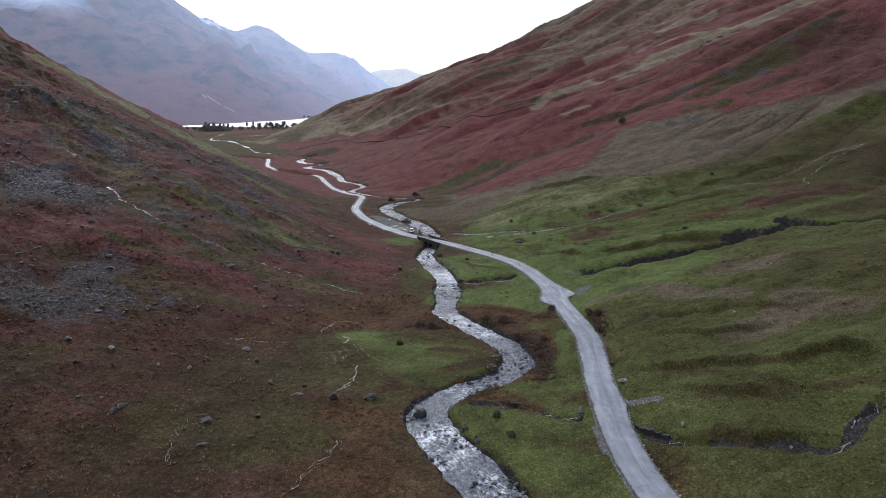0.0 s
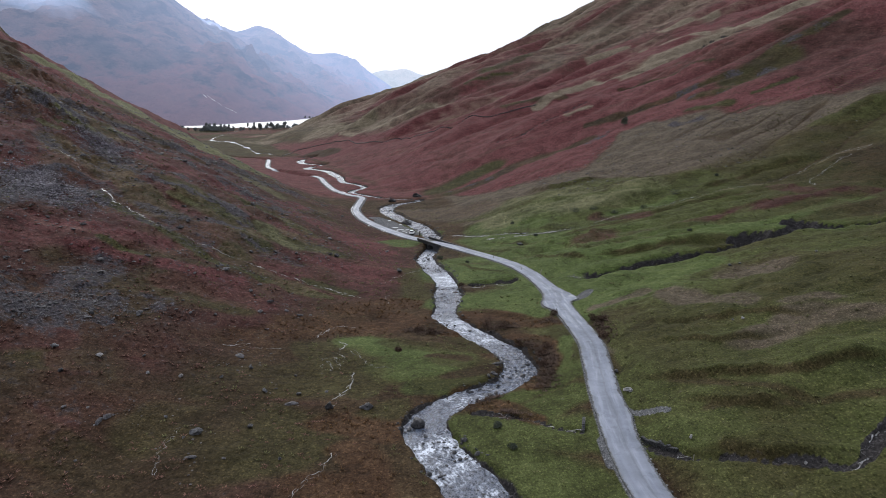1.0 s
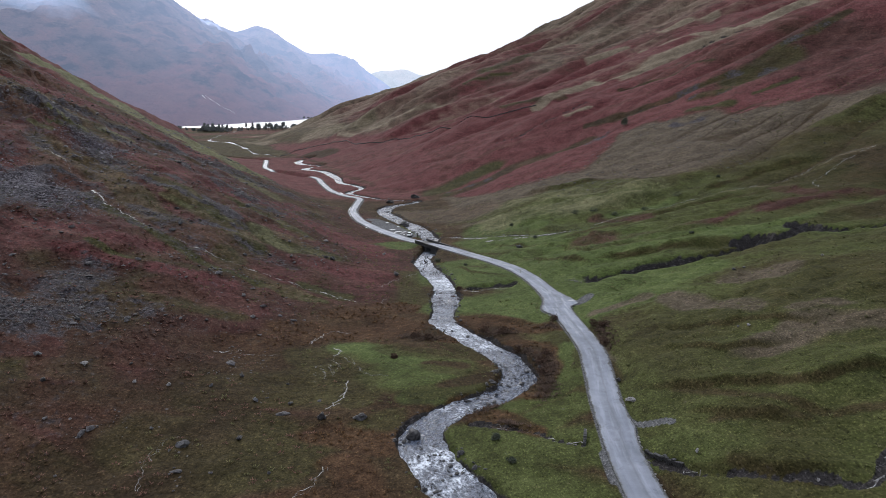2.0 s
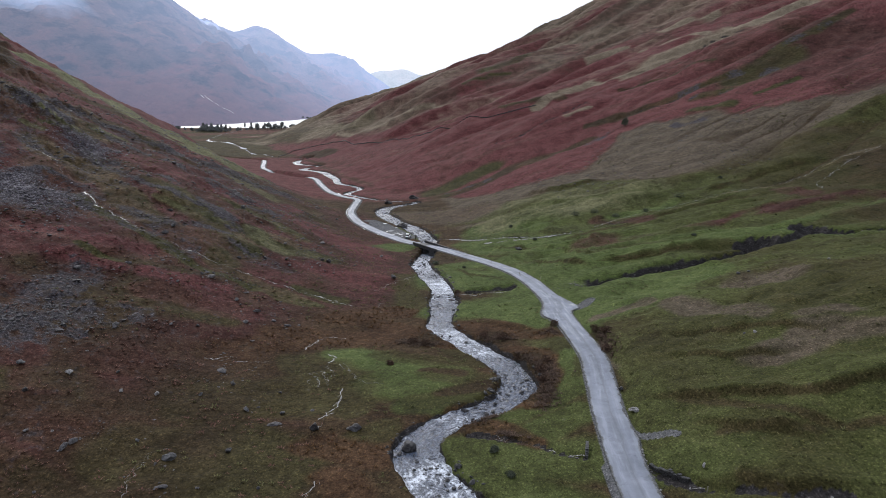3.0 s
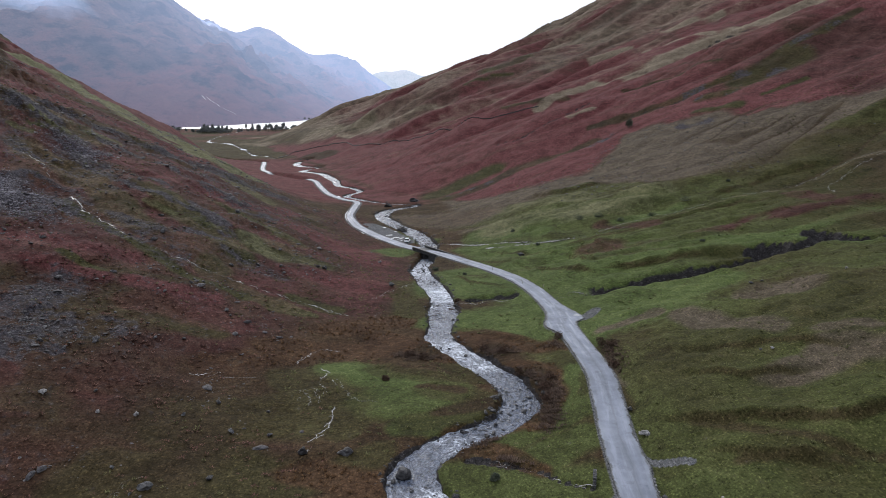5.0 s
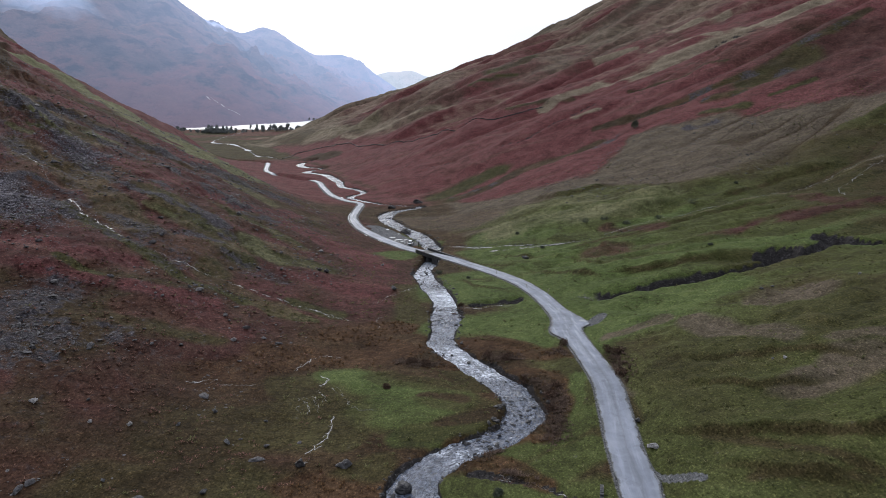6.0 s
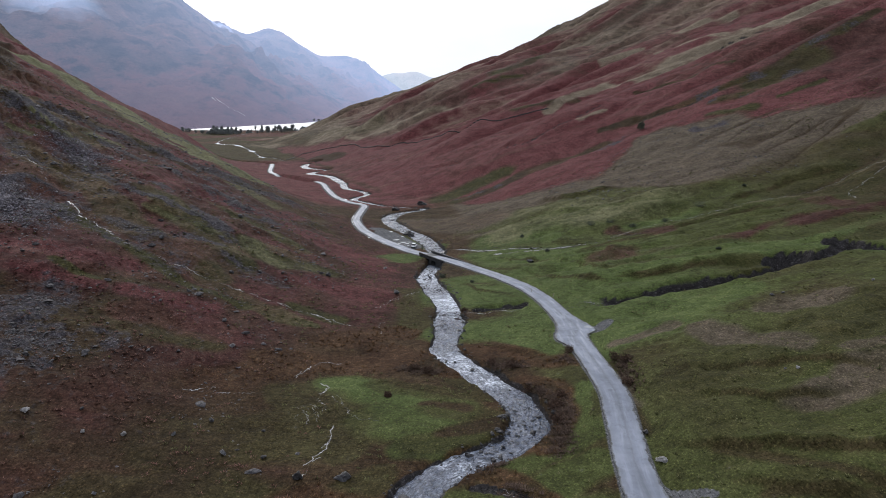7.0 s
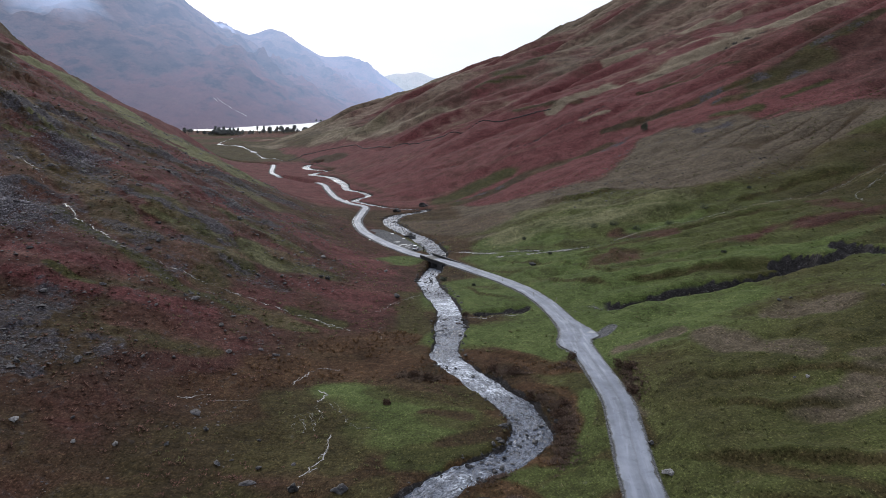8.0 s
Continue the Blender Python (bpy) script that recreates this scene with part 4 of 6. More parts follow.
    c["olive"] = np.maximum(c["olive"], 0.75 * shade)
    c["heather_and_shade"] = np.maximum(c["heather_and_shade"], shade * np.clip(0.40 + 0.35 * fractal(x, y, 20, 3, 102), 0, 0.65))
    # bank faces and hollows: shade painted as olive and dark cover
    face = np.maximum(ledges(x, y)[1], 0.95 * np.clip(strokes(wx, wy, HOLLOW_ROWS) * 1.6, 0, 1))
    c["olive"], c["heather_and_shade"], c["lush"] = np.maximum(c["olive"], 0.8 * face), np.maximum(c["heather_and_shade"], 0.52 * face), c["lush"] * (1 - 0.8 * face)
    # strips of dead grass, heather and turf along the right side
    straw, heath, turf = np.clip(strokes(wx, wy, TAN_ROWS) * 1.9, 0, 1), np.clip(strokes(wx, wy, HEATH_ROWS) * 1.8, 0, 1), np.clip(strokes(wx, wy, SLOPE_GREEN) * 1.8, 0, 1)
    for name in ("bracken", "spur"):
        c[name] = c[name] * (1 - 0.85 * np.maximum(turf, 0.7 * heath))
    high = step(470, 760, y + 0.5 * dr) * step(10, 80, dr)
    c["spur"] = np.maximum(c["spur"], 0.9 * high)
    c["bracken"] = c["bracken"] * (1 - high * np.clip(0.20 + 0.35 * fractal(x * 0.5, y - 0.5 * x, 60, 4, 98), 0, 0.8))
    old = step(95, 190, x) * step(470, 380, y) * step(-10, 15, y - red_edge(x))
    c["rust"] = np.maximum(c["rust"], 0.95 * old)
    c["bracken"] = c["bracken"] * (1 - old * np.clip(0.50 + 0.3 * fractal(x, y, 30, 3, 99), 0, 0.85))
    # high ground: dead grass spread wider, painting in the distance haze
    c["tan"] = np.maximum(c["tan"], high * np.clip(0.20 + 0.3 * fractal(x * 0.4, y - 0.5 * x, 45, 3, 97), 0, 0.6))
    c["tan"] = np.maximum(c["tan"], 0.85 * straw)
    c["olive"] = np.maximum(c["olive"], 0.8 * np.maximum(turf, heath))
    c["heather_and_shade"] = np.maximum(c["heather_and_shade"] * (1 - turf), 0.70 * heath * (0.7 + 0.5 * fractal(x, y, 15, 3, 92)))
    c["scree"] = np.maximum(c["scree"], 0.6 * heath * step(0.2, 0.7, fractal(x, y, 12, 3, 93)) * (y < 400))
    for way in CREASES:
        c["soil"] = np.maximum(c["soil"], 0.95 * np.exp(-(nearest(x, y, way)[0] / 1.2) ** 2))
    band = np.clip(strokes(wx, wy, MAROON_ROWS) * 2.0, 0, 1) * np.clip(0.9 + 0.7 * fractal(x, y, 11, 3, 90), 0, 1)
    bright = np.clip(strokes(wx, wy, BRIGHT_ROWS) * 1.8, 0, 1)
    c["rust"] = np.maximum(c["rust"] * (1 - bright), band * (0.62 + 0.28 * step(70, 90, x)))
    c["lush"] = np.maximum(c["lush"], 0.75 * bright)
    c["grass"] = np.maximum(c["grass"] * (1 - 0.6 * band), bright)
    c["olive"], c["spur"] = c["olive"] * (1 - 0.7 * np.maximum(band, bright)), c["spur"] * (1 - 0.8 * np.maximum(band, bright))
    c["bracken"] = c["bracken"] * (1 - bright)
    knoll = np.clip(strokes(wx, wy, KNOLL_ROWS) * 1.7, 0, 1)
    c["sward"] = np.maximum(c["sward"], knoll * np.clip(0.56 + 0.3 * fractal(x, y, 16, 3, 104), 0, 0.8))
    haugh = np.clip(strokes(wx, wy, [(-12, 307, 12, 288, 19)]) * 1.8, 0, 1)
    c["spur"], c["bog"] = np.maximum(c["spur"], 0.9 * haugh), np.maximum(c["bog"], 0.36 * haugh)
    c["heather_and_shade"], c["olive"] = c["heather_and_shade"] * (1 - 0.8 * np.maximum(haugh, knoll)), c["olive"] * (1 - 0.6 * np.maximum(haugh, knoll))
    return c


def build_ground():
    """One sheet whose columns spread with the distance, fine along the valley and coarse behind and beside it."""
    ys = np.concatenate([np.linspace(-220, 50, 30), 55 * np.exp(np.arange(0, math.log(1500 / 55), 0.0056)), 1500 * np.exp(np.arange(0.01, 1.19, 0.02))])
    u = np.linspace(-0.74, 0.74, 880)
    out = 6 * (np.exp(np.arange(1, 44) * 0.14) - 1)
    wide = (np.maximum(ys, 60) + 25)[:, None]
    gx = np.hstack([-0.74 * wide - out[::-1], wide * u, 0.74 * wide + out])
    gy = np.repeat(ys[:, None], gx.shape[1], 1)
    x, y = gx.ravel(), gy.ravel()
    xs = gx[0]
    z = ground(x, y)
    nx, ny = len(xs), len(ys)
    i = np.arange(nx * ny).reshape(ny, nx)
    quads = np.stack([i[:-1, :-1], i[:-1, 1:], i[1:, 1:], i[1:, :-1]], -1).reshape(-1, 4)
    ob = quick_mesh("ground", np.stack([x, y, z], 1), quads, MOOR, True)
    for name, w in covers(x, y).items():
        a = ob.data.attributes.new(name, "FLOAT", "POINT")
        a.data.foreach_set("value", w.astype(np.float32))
    return tagged(ob, "valley of red bracken, moor grass and grey scree", "ground", kind="structure")


land = build_ground()


def ribbon(name, line, half_l, half_r, z, material, across=7, crown=0.0, attr="across", extra=None):
    """A strip along a line with its own cross-section."""
    s = sideways(line)
    t = np.linspace(0, 1, across)
    verts, vals, more = [], [], []
    for k in range(len(line)):
        for u in t:
            off = -half_l[k] + u * (half_l[k] + half_r[k])
            p = line[k, :2] + s[k] * off
            verts.append((p[0], p[1], z[k] + crown * (1 - (2 * u - 1) ** 2)))
            vals.append(u)
            more.append(0 if extra is None else extra[k])
    faces = [(k * across + j, k * across + j + 1, (k + 1) * across + j + 1, (k + 1) * across + j) for k in range(len(line) - 1) for j in range(across - 1)]
    faces = [f[::-1] for f in faces]
    ob = link_mesh(name, verts, faces, material)
    a = ob.data.attributes.new(attr, "FLOAT", "POINT")
    a.data.foreach_set("value", np.array(vals, np.float32))
    reach = np.concatenate([[0], np.cumsum(np.hypot(*np.diff(line[:, :2], axis=0).T))])
    offs = -half_l[:, None] + t[None, :] * (half_l + half_r)[:, None]
    for far_name, v in (("along", np.repeat(reach, across)), ("aside", offs.ravel())):
        a = ob.data.attributes.new(far_name, "FLOAT", "POINT")
        a.data.foreach_set("value", v.astype(np.float32))
    if extra is not None:
        a = ob.data.attributes.new("rapid", "FLOAT", "POINT")
        a.data.foreach_set("value", np.array(more, np.float32))
    return ob


def build_river():
    drop = np.clip(-np.gradient(river_z) * 5, 0, 0.5)
    rapid = drop + 0.45 * fractal(river_line[:, 0], river_line[:, 1], 8, 2, 95)
    for mid, reach in ((85, 2.5), (98.5, 3), (141, 4), (176, 7), (215, 9)):
        rapid = rapid + 0.7 * np.exp(-((river_line[:, 1] - mid) / reach) ** 2)
    rapid = np.clip(rapid, -1, 1)
    w = river_w + 0.75
    ob = ribbon("river_water", river_line, w, w, river_z, RIVER, 9, 0.05, extra=rapid)
    me = ob.data
    co = np.zeros(len(me.vertices) * 3, np.float32)
    me.vertices.foreach_get("co", co)
    co = co.reshape(-1, 3)
    co[:, 2] += 0.07 * fractal(co[:, 0], co[:, 1], 1.3, 3, 97)
    me.vertices.foreach_set("co", co.ravel())
    tagged(ob, "fast grey beck with white water between boulders", "river", kind="structure")


def build_road():
    rag = 0.14 * fractal(road_line[:, 0], road_line[:, 1], 3, 3, 99)
    ob = ribbon("road", road_line, road_half + lay_left + rag, road_half + lay_right - rag, road_z + 0.0, TARMAC, 9, 0.03)
    bm = bmesh.new()
    bm.from_mesh(ob.data)
    edge = [e for e in bm.edges if e.is_boundary]
    for e in edge:
        e.smooth = False
    g = bmesh.ops.extrude_edge_only(bm, edges=edge)
    for v in g["geom"]:
        if isinstance(v, bmesh.types.BMVert):
            v.co.z -= 0.2
    bm.to_mesh(ob.data)
    bm.free()
    tagged(ob, "wet single-track asphalt road winding down the valley", "road", kind="structure")


build_river()
build_road()


def build_lake():
    rim = [(-700, 1290), (-520, 1310), (-400, 1316), (-330, 1330), (-250, 1350), (-100, 1500), (0, 1800), (0, 2600), (-150, 3300), (-420, 3300), (-420, 2400), (-500, 1900), (-560, 1600), (-760, 1380)]
    bm = bmesh.new()
    bm.faces.new([bm.verts.new((x, y, -18.0)) for x, y in spline(rim + rim[:1], 25)[:-1]])
    bmesh.ops.triangulate(bm, faces=bm.faces[:])
    ob = part("lake_water", bm, LAKE, None)
    bmesh_normals_up(ob)
    tagged(ob, "bright silver lake at the valley's end", "lake", kind="structure")


def bmesh_normals_up(ob):
    bm = bmesh.new()
    bm.from_mesh(ob.data)
    for f in bm.faces:
        if f.normal.z < 0:
            f.normal_flip()
    bm.to_mesh(ob.data)
    bm.free()


build_lake()


# ---- far fells ----
def fell(name, foot, ridge, material, label, rows=90, gap=22, relief_size=1.0, bulge=0.0):
    """A mountainside from its foot to its ridge, broken by gullies and crags, with a back that falls away."""
    n = 260
    def even(pts):
        line = spline(pts, gap)
        k = np.linspace(0, len(line) - 1, n)
        return np.stack([np.interp(k, np.arange(len(line)), line[:, j]) for j in range(3)], 1)
    a, b = even(foot), even(ridge)
    verts = []
    for j in range(rows + 6):
        t = min(j / rows, 1.0)
        p = a + (b - a) * t
        p[:, 2] = a[:, 2] + (b[:, 2] - a[:, 2]) * (t + bulge * t * (1 - t))
        amp = np.sin(math.pi * min(t, 1.0)) ** 0.7 * relief_size
        s = np.arange(n) * 4.6
        g = 46 * (np.abs(fractal(s, p[:, 2] * 0.5, 150, 5, 5, 0.58)) - 0.3) + 16 * fractal(p[:, 0], p[:, 2] * 2, 70, 5, 9, 0.6)
        p[:, 2] += amp * g + (5 * fractal(s, s * 0, 60, 4, 13) * t ** 4 * relief_size)
        if j > rows:
            back = j - rows
            p[:, 1] += 60 * back
            p[:, 2] -= 30 * back
        verts.append(p)
    v = np.vstack(verts)
    i = np.arange(len(v)).reshape(rows + 6, n)
    quads = np.stack([i[:-1, :-1], i[:-1, 1:], i[1:, 1:], i[1:, :-1]], -1).reshape(-1, 4)
    ob = quick_mesh(name, v, quads, material, True)
    return tagged(ob, label, "mountain", kind="structure")


# blue distance haze comes from this material's own glow
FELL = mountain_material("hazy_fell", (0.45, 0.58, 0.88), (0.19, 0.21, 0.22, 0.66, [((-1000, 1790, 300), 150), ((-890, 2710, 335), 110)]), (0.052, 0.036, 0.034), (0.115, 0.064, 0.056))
# the furthest fell is paled by a stronger painted haze glow
FELL_FAR = mountain_material("hazed_far_fell", (0.68, 0.78, 0.95), (0.68, 0.72, 0.78, 0.0, []), (0.10, 0.10, 0.11), (0.13, 0.13, 0.14))
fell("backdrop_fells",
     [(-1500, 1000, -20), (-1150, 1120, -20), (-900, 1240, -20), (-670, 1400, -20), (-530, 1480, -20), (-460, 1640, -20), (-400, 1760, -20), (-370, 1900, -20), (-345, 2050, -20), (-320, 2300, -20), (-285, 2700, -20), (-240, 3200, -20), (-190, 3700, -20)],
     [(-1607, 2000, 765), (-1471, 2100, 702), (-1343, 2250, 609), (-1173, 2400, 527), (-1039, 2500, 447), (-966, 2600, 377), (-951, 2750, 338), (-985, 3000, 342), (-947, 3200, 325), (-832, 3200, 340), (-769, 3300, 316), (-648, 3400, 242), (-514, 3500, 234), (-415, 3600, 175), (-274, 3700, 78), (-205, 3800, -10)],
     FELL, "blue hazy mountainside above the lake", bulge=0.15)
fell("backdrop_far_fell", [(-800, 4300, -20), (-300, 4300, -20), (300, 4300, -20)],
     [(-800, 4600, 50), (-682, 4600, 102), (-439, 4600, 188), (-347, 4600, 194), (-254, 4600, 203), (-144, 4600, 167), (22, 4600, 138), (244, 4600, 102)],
     FELL_FAR, "distant fell paled by painted haze", rows=16, relief_size=0.25)


# ---- stones, plants and water that lie about in great number ----
def rock_shape(seed, detail=1, flat=0.62, rough=0.34):
    """An angular lump of stone about one metre across, its foot at zero."""
    bm = bmesh.new()
    bmesh.ops.create_icosphere(bm, subdivisions=detail, radius=0.5)
    r = random.Random(seed)
    cuts = [(Vector((r.uniform(-1, 1), r.uniform(-1, 1), r.uniform(-0.6, 1))).normalized(), r.uniform(0.22, 0.38)) for _ in range(10)]
    for v in bm.verts:
        p = v.co.copy()
        p *= 1 + rough * noise.noise(p * 2.3 + Vector((seed * 3.1, 0, seed)))
        for n, d in cuts:
            over = p.dot(n) - d
            if over > 0:
                p -= n * over * 0.9
        v.co = Vector((p.x, p.y * r.uniform(0.97, 1.03), p.z * flat + 0.2))
    return bm


def arrays(bm):
    bmesh.ops.triangulate(bm, faces=bm.faces[:])
    bm.verts.ensure_lookup_table()
    v = np.array([tuple(p.co) for p in bm.verts])
    f = np.array([[q.index for q in face.verts] for face in bm.faces])
    bm.free()
    return v, f


def scatter(name, shapes, at, size, turn, material, label, category, tilt=0.0, smooth=False, seed=1):
    """One mesh of many small pieces: at is (n, 3), size (n,) or (n, 3), turn in radians."""
    rng = np.random.default_rng(seed)
    kind = rng.integers(0, len(shapes), len(at))
    size = size[:, None] * np.ones(3) if size.ndim == 1 else size
    vs, fs, base = [], [], 0
    for k, (v, f) in enumerate(shapes):
        i = np.where(kind == k)[0]
        if not len(i):
            continue
        p = v[None] * size[i][:, None, :]
        c, s = np.cos(turn[i])[:, None], np.sin(turn[i])[:, None]
        x, y = c * p[..., 0] - s * p[..., 1], s * p[..., 0] + c * p[..., 1]
        z = p[..., 2]
        if tilt:
            tx, ty = rng.normal(0, tilt, (2, len(i)))
            z = z + x * tx[:, None] + y * ty[:, None]
        p = np.stack([x, y, z], -1) + at[i][:, None, :]
        vs.append(p.reshape(-1, 3))
        fs.append((f[None] + base + (np.arange(len(i)) * len(v))[:, None, None]).reshape(-1, 3))
        base += len(i) * len(v)
    ob = quick_mesh(name, np.vstack(vs), np.vstack(fs), material, smooth)
    return tagged(ob, label, category, kind="stuff")


def on_ground(x, y, sink=0.0):
    return np.stack([x, y, ground(x, y) - sink], 1)


def clear_of(x, y, road_gap, river_gap):
    dr, _ = nearest(x, y, road_line)
    dv, k = nearest(x, y, river_line)
    return (dr > ROAD_HALF + road_gap) & (dv > river_w[k] + river_gap)


def spread(rng, n, y0, y1, reach=0.70, more=14):
    """Random places in the valley, even over its area as it opens."""
    y = np.sqrt(rng.uniform(y0 ** 2, y1 ** 2, n))
    return rng.uniform(-1, 1, n) * (reach * y + more), y


ROUGH = [arrays(rock_shape(k, 1, 0.48, 0.5)) for k in range(8)]
CHIP = [arrays(rock_shape(20 + k, 0, 0.5, 0.6)) for k in range(8)]


def scatter_rocks():
    rng = np.random.default_rng(5)
    # loose stones down the left side: many small, some large
    for shapes, count, least, grow, name, label in ((CHIP, 330000, 0.18, 0.15, "loose_stones", "grey angular stones lying in the bracken"),
                                                    (ROUGH, 60000, 0.50, 0.30, "loose_rocks", "larger grey rocks strewn over the fellside")):
        x, y = spread(rng, count, 62, 420)
        c = covers(x, y)
        clump = np.clip(0.5 + 0.9 * fractal(x, y, 11, 3, 101), 0.05, 1.5)
        left = step(-8, 25, foot_left(y) - x)
        keep = (rng.random(len(x)) < (0.26 * left * (0.3 + 0.7 * step(95, 125, y)) * clump ** 2 + 0.10 * clump ** 4 * step(-16, -30, x) * step(125, 105, y) + 0.75 * np.clip(c["scree"] - 0.30, 0, 1) * clump)) & (x < -4) & clear_of(x, y, 0.8, 0.5)
        x, y = x[keep], y[keep]
        size = (least + grow * rng.pareto(2.3, len(x)).clip(0, 4.0)) * (1 + 0.15 * step(120, 240, y))
        size3 = size[:, None] * rng.uniform(0.65, 1.4, (len(x), 3)) * (1.15, 0.9, 0.85)
        scatter(name, shapes, on_ground(x, y, 0.04), size3, rng.uniform(0, 6.3, len(x)), SCREE_ROCK, label, "stones", 0.15)
    # scree
    pts = []
    for x0, y0, x1, y1, w in SCREE_ROWS + LEFT_SCREE:
        n = int(6.5 * w * (math.hypot(x1 - x0, y1 - y0) + 2 * w) * min(1.0, (140 / y0)))
        t = rng.random(n)
        pts.append(np.stack([x0 + t * (x1 - x0) + rng.normal(0, w * 0.42, n), y0 + t * (y1 - y0) + rng.normal(0, w * 0.42, n)], 1))
    p = np.vstack(pts)
    clump = fractal(p[:, 0], p[:, 1], 5, 3, 103)
    p = p[clump + rng.normal(0, 0.3, len(p)) > 0.0]
    size = 0.15 + 0.13 * rng.pareto(2.5, len(p)).clip(0, 5)
    size3 = size[:, None] * rng.uniform(0.7, 1.35, (len(p), 3))
    scatter("scree", CHIP, on_ground(p[:, 0], p[:, 1], 0.02), size3, rng.uniform(0, 6.3, len(p)), SCREE_ROCK, "grey slate scree fanning down the fellside", "scree", 0.25)
    # paler fans of slate high on the left
    pts = []
    for x0, y0, x1, y1, w, n in ((-101, 170, -88, 158, 5.0, 5200), (-109, 216, -103, 219, 3.6, 2200)):
        t = rng.random(n)
        pts.append(np.stack([x0 + t * (x1 - x0) + rng.normal(0, w, n), y0 + t * (y1 - y0) + rng.normal(0, w, n)], 1))
    p = np.vstack(pts)
    size3 = (0.24 + 0.16 * rng.pareto(2.6, len(p)).clip(0, 4))[:, None] * rng.uniform(0.7, 1.35, (len(p), 3))
    scatter("slate_fan", CHIP, on_ground(p[:, 0], p[:, 1], 0.02), size3, rng.uniform(0, 6.3, len(p)), SLATE_ROCK, "lilac-grey slate fan on the bracken slope", "scree", 0.25)
    # stones on the brown spur and along the side streams
    x, y = rng.uniform(40, 190, 22000), rng.uniform(215, 380, 22000)
    keep = (y < red_edge(x) + 6) & (rng.random(22000) < np.clip(0.15 + 0.6 * fractal(x, y, 18, 3, 105), 0, 1)) & (y > 250)
    x, y = x[keep], y[keep]
    size = 0.25 + 0.22 * rng.pareto(2.4, len(x)).clip(0, 4)
    scatter("spur_stones", CHIP, on_ground(x, y, 0.03), size, rng.uniform(0, 6.3, len(x)), SCREE_ROCK, "scattered grey stones on rough brown grazing", "stones", 0.2)
    # stones in the beck and along its edge
    k = rng.integers(0, len(river_line), 16000)
    k = k[(river_line[k, 1] > 55) & (river_line[k, 1] < 360)]
    side = sideways(river_line)
    u = rng.uniform(-1, 1, len(k))
    bank = rng.random(len(k)) < 0.5
    off = np.where(bank, np.sign(u) * (river_w[k] + rng.normal(0.35, 0.3, len(k))), u * river_w[k])
    p = river_line[k, :2] + side[k] * off[:, None] + rng.normal(0, 0.4, (len(k), 2))
    crowd = fractal(p[:, 0], p[:, 1], 6, 3, 107)
    ok = (crowd + rng.normal(0, 0.25, len(k)) > np.where(bank, -0.05, 0.10)) & ~((np.abs(p[:, 1] - 234) < 6) & (np.abs(off) < 2.2))
    p, k, bank = p[ok], k[ok], bank[ok]
    size = np.where(bank, 0.34, 0.32) + np.where(bank, 0.26, 0.22) * rng.pareto(2.4, len(k)).clip(0, 3.0)
    z = np.where(bank, np.maximum(ground(p[:, 0], p[:, 1]) - 0.05, river_z[k] - 0.08), river_z[k] - 0.01)
    scatter("beck_stones", ROUGH, np.column_stack([p, z]), size[:, None] * rng.uniform(0.75, 1.3, (len(k), 3)), rng.uniform(0, 6.3, len(k)), DARK_ROCK, "dark wet stones in the beck and on its banks", "stones", 0.1)
    # stones in the gully of the side stream
    q = []
    for way, w in ((GULLY_WAY, 1.0), (CUT_WAY, 0.8), (CUT_WAY, 0.8), (SIDE_WAY, 0.8)):
        j = rng.integers(0, len(way), len(way) * 14)
        q.append(way[j, :2] + rng.normal(0, w, (len(j), 2)))
    q = np.vstack(q)
    q = q[clear_of(q[:, 0], q[:, 1], 0.4, 0.3)]
    scatter("gully_stones", CHIP, on_ground(q[:, 0], q[:, 1], 0.03), 0.18 + 0.12 * rng.pareto(2.5, len(q)).clip(0, 4), rng.uniform(0, 6.3, len(q)), SCREE_ROCK, "grey stones in the bed of side streams", "stones", 0.2)


def tuft_shape(seed, blades, spread_by, height, width):
    r = random.Random(seed)
    v, f = [], []
    for k in range(blades):
        a = 6.283 * k / blades + r.uniform(-0.4, 0.4)
        lean, h = spread_by * r.uniform(0.5, 1.2), height * r.uniform(0.6, 1.1)
        bx, by = 0.10 * math.cos(a), 0.10 * math.sin(a)
        sx, sy = -math.sin(a) * width, math.cos(a) * width
        n = len(v)
        v += [(bx - sx, by - sy, -0.06), (bx + sx, by + sy, -0.06), (bx + lean * math.cos(a), by + lean * math.sin(a), h)]
        f.append((n, n + 1, n + 2))
    return np.array(v), np.array(f)


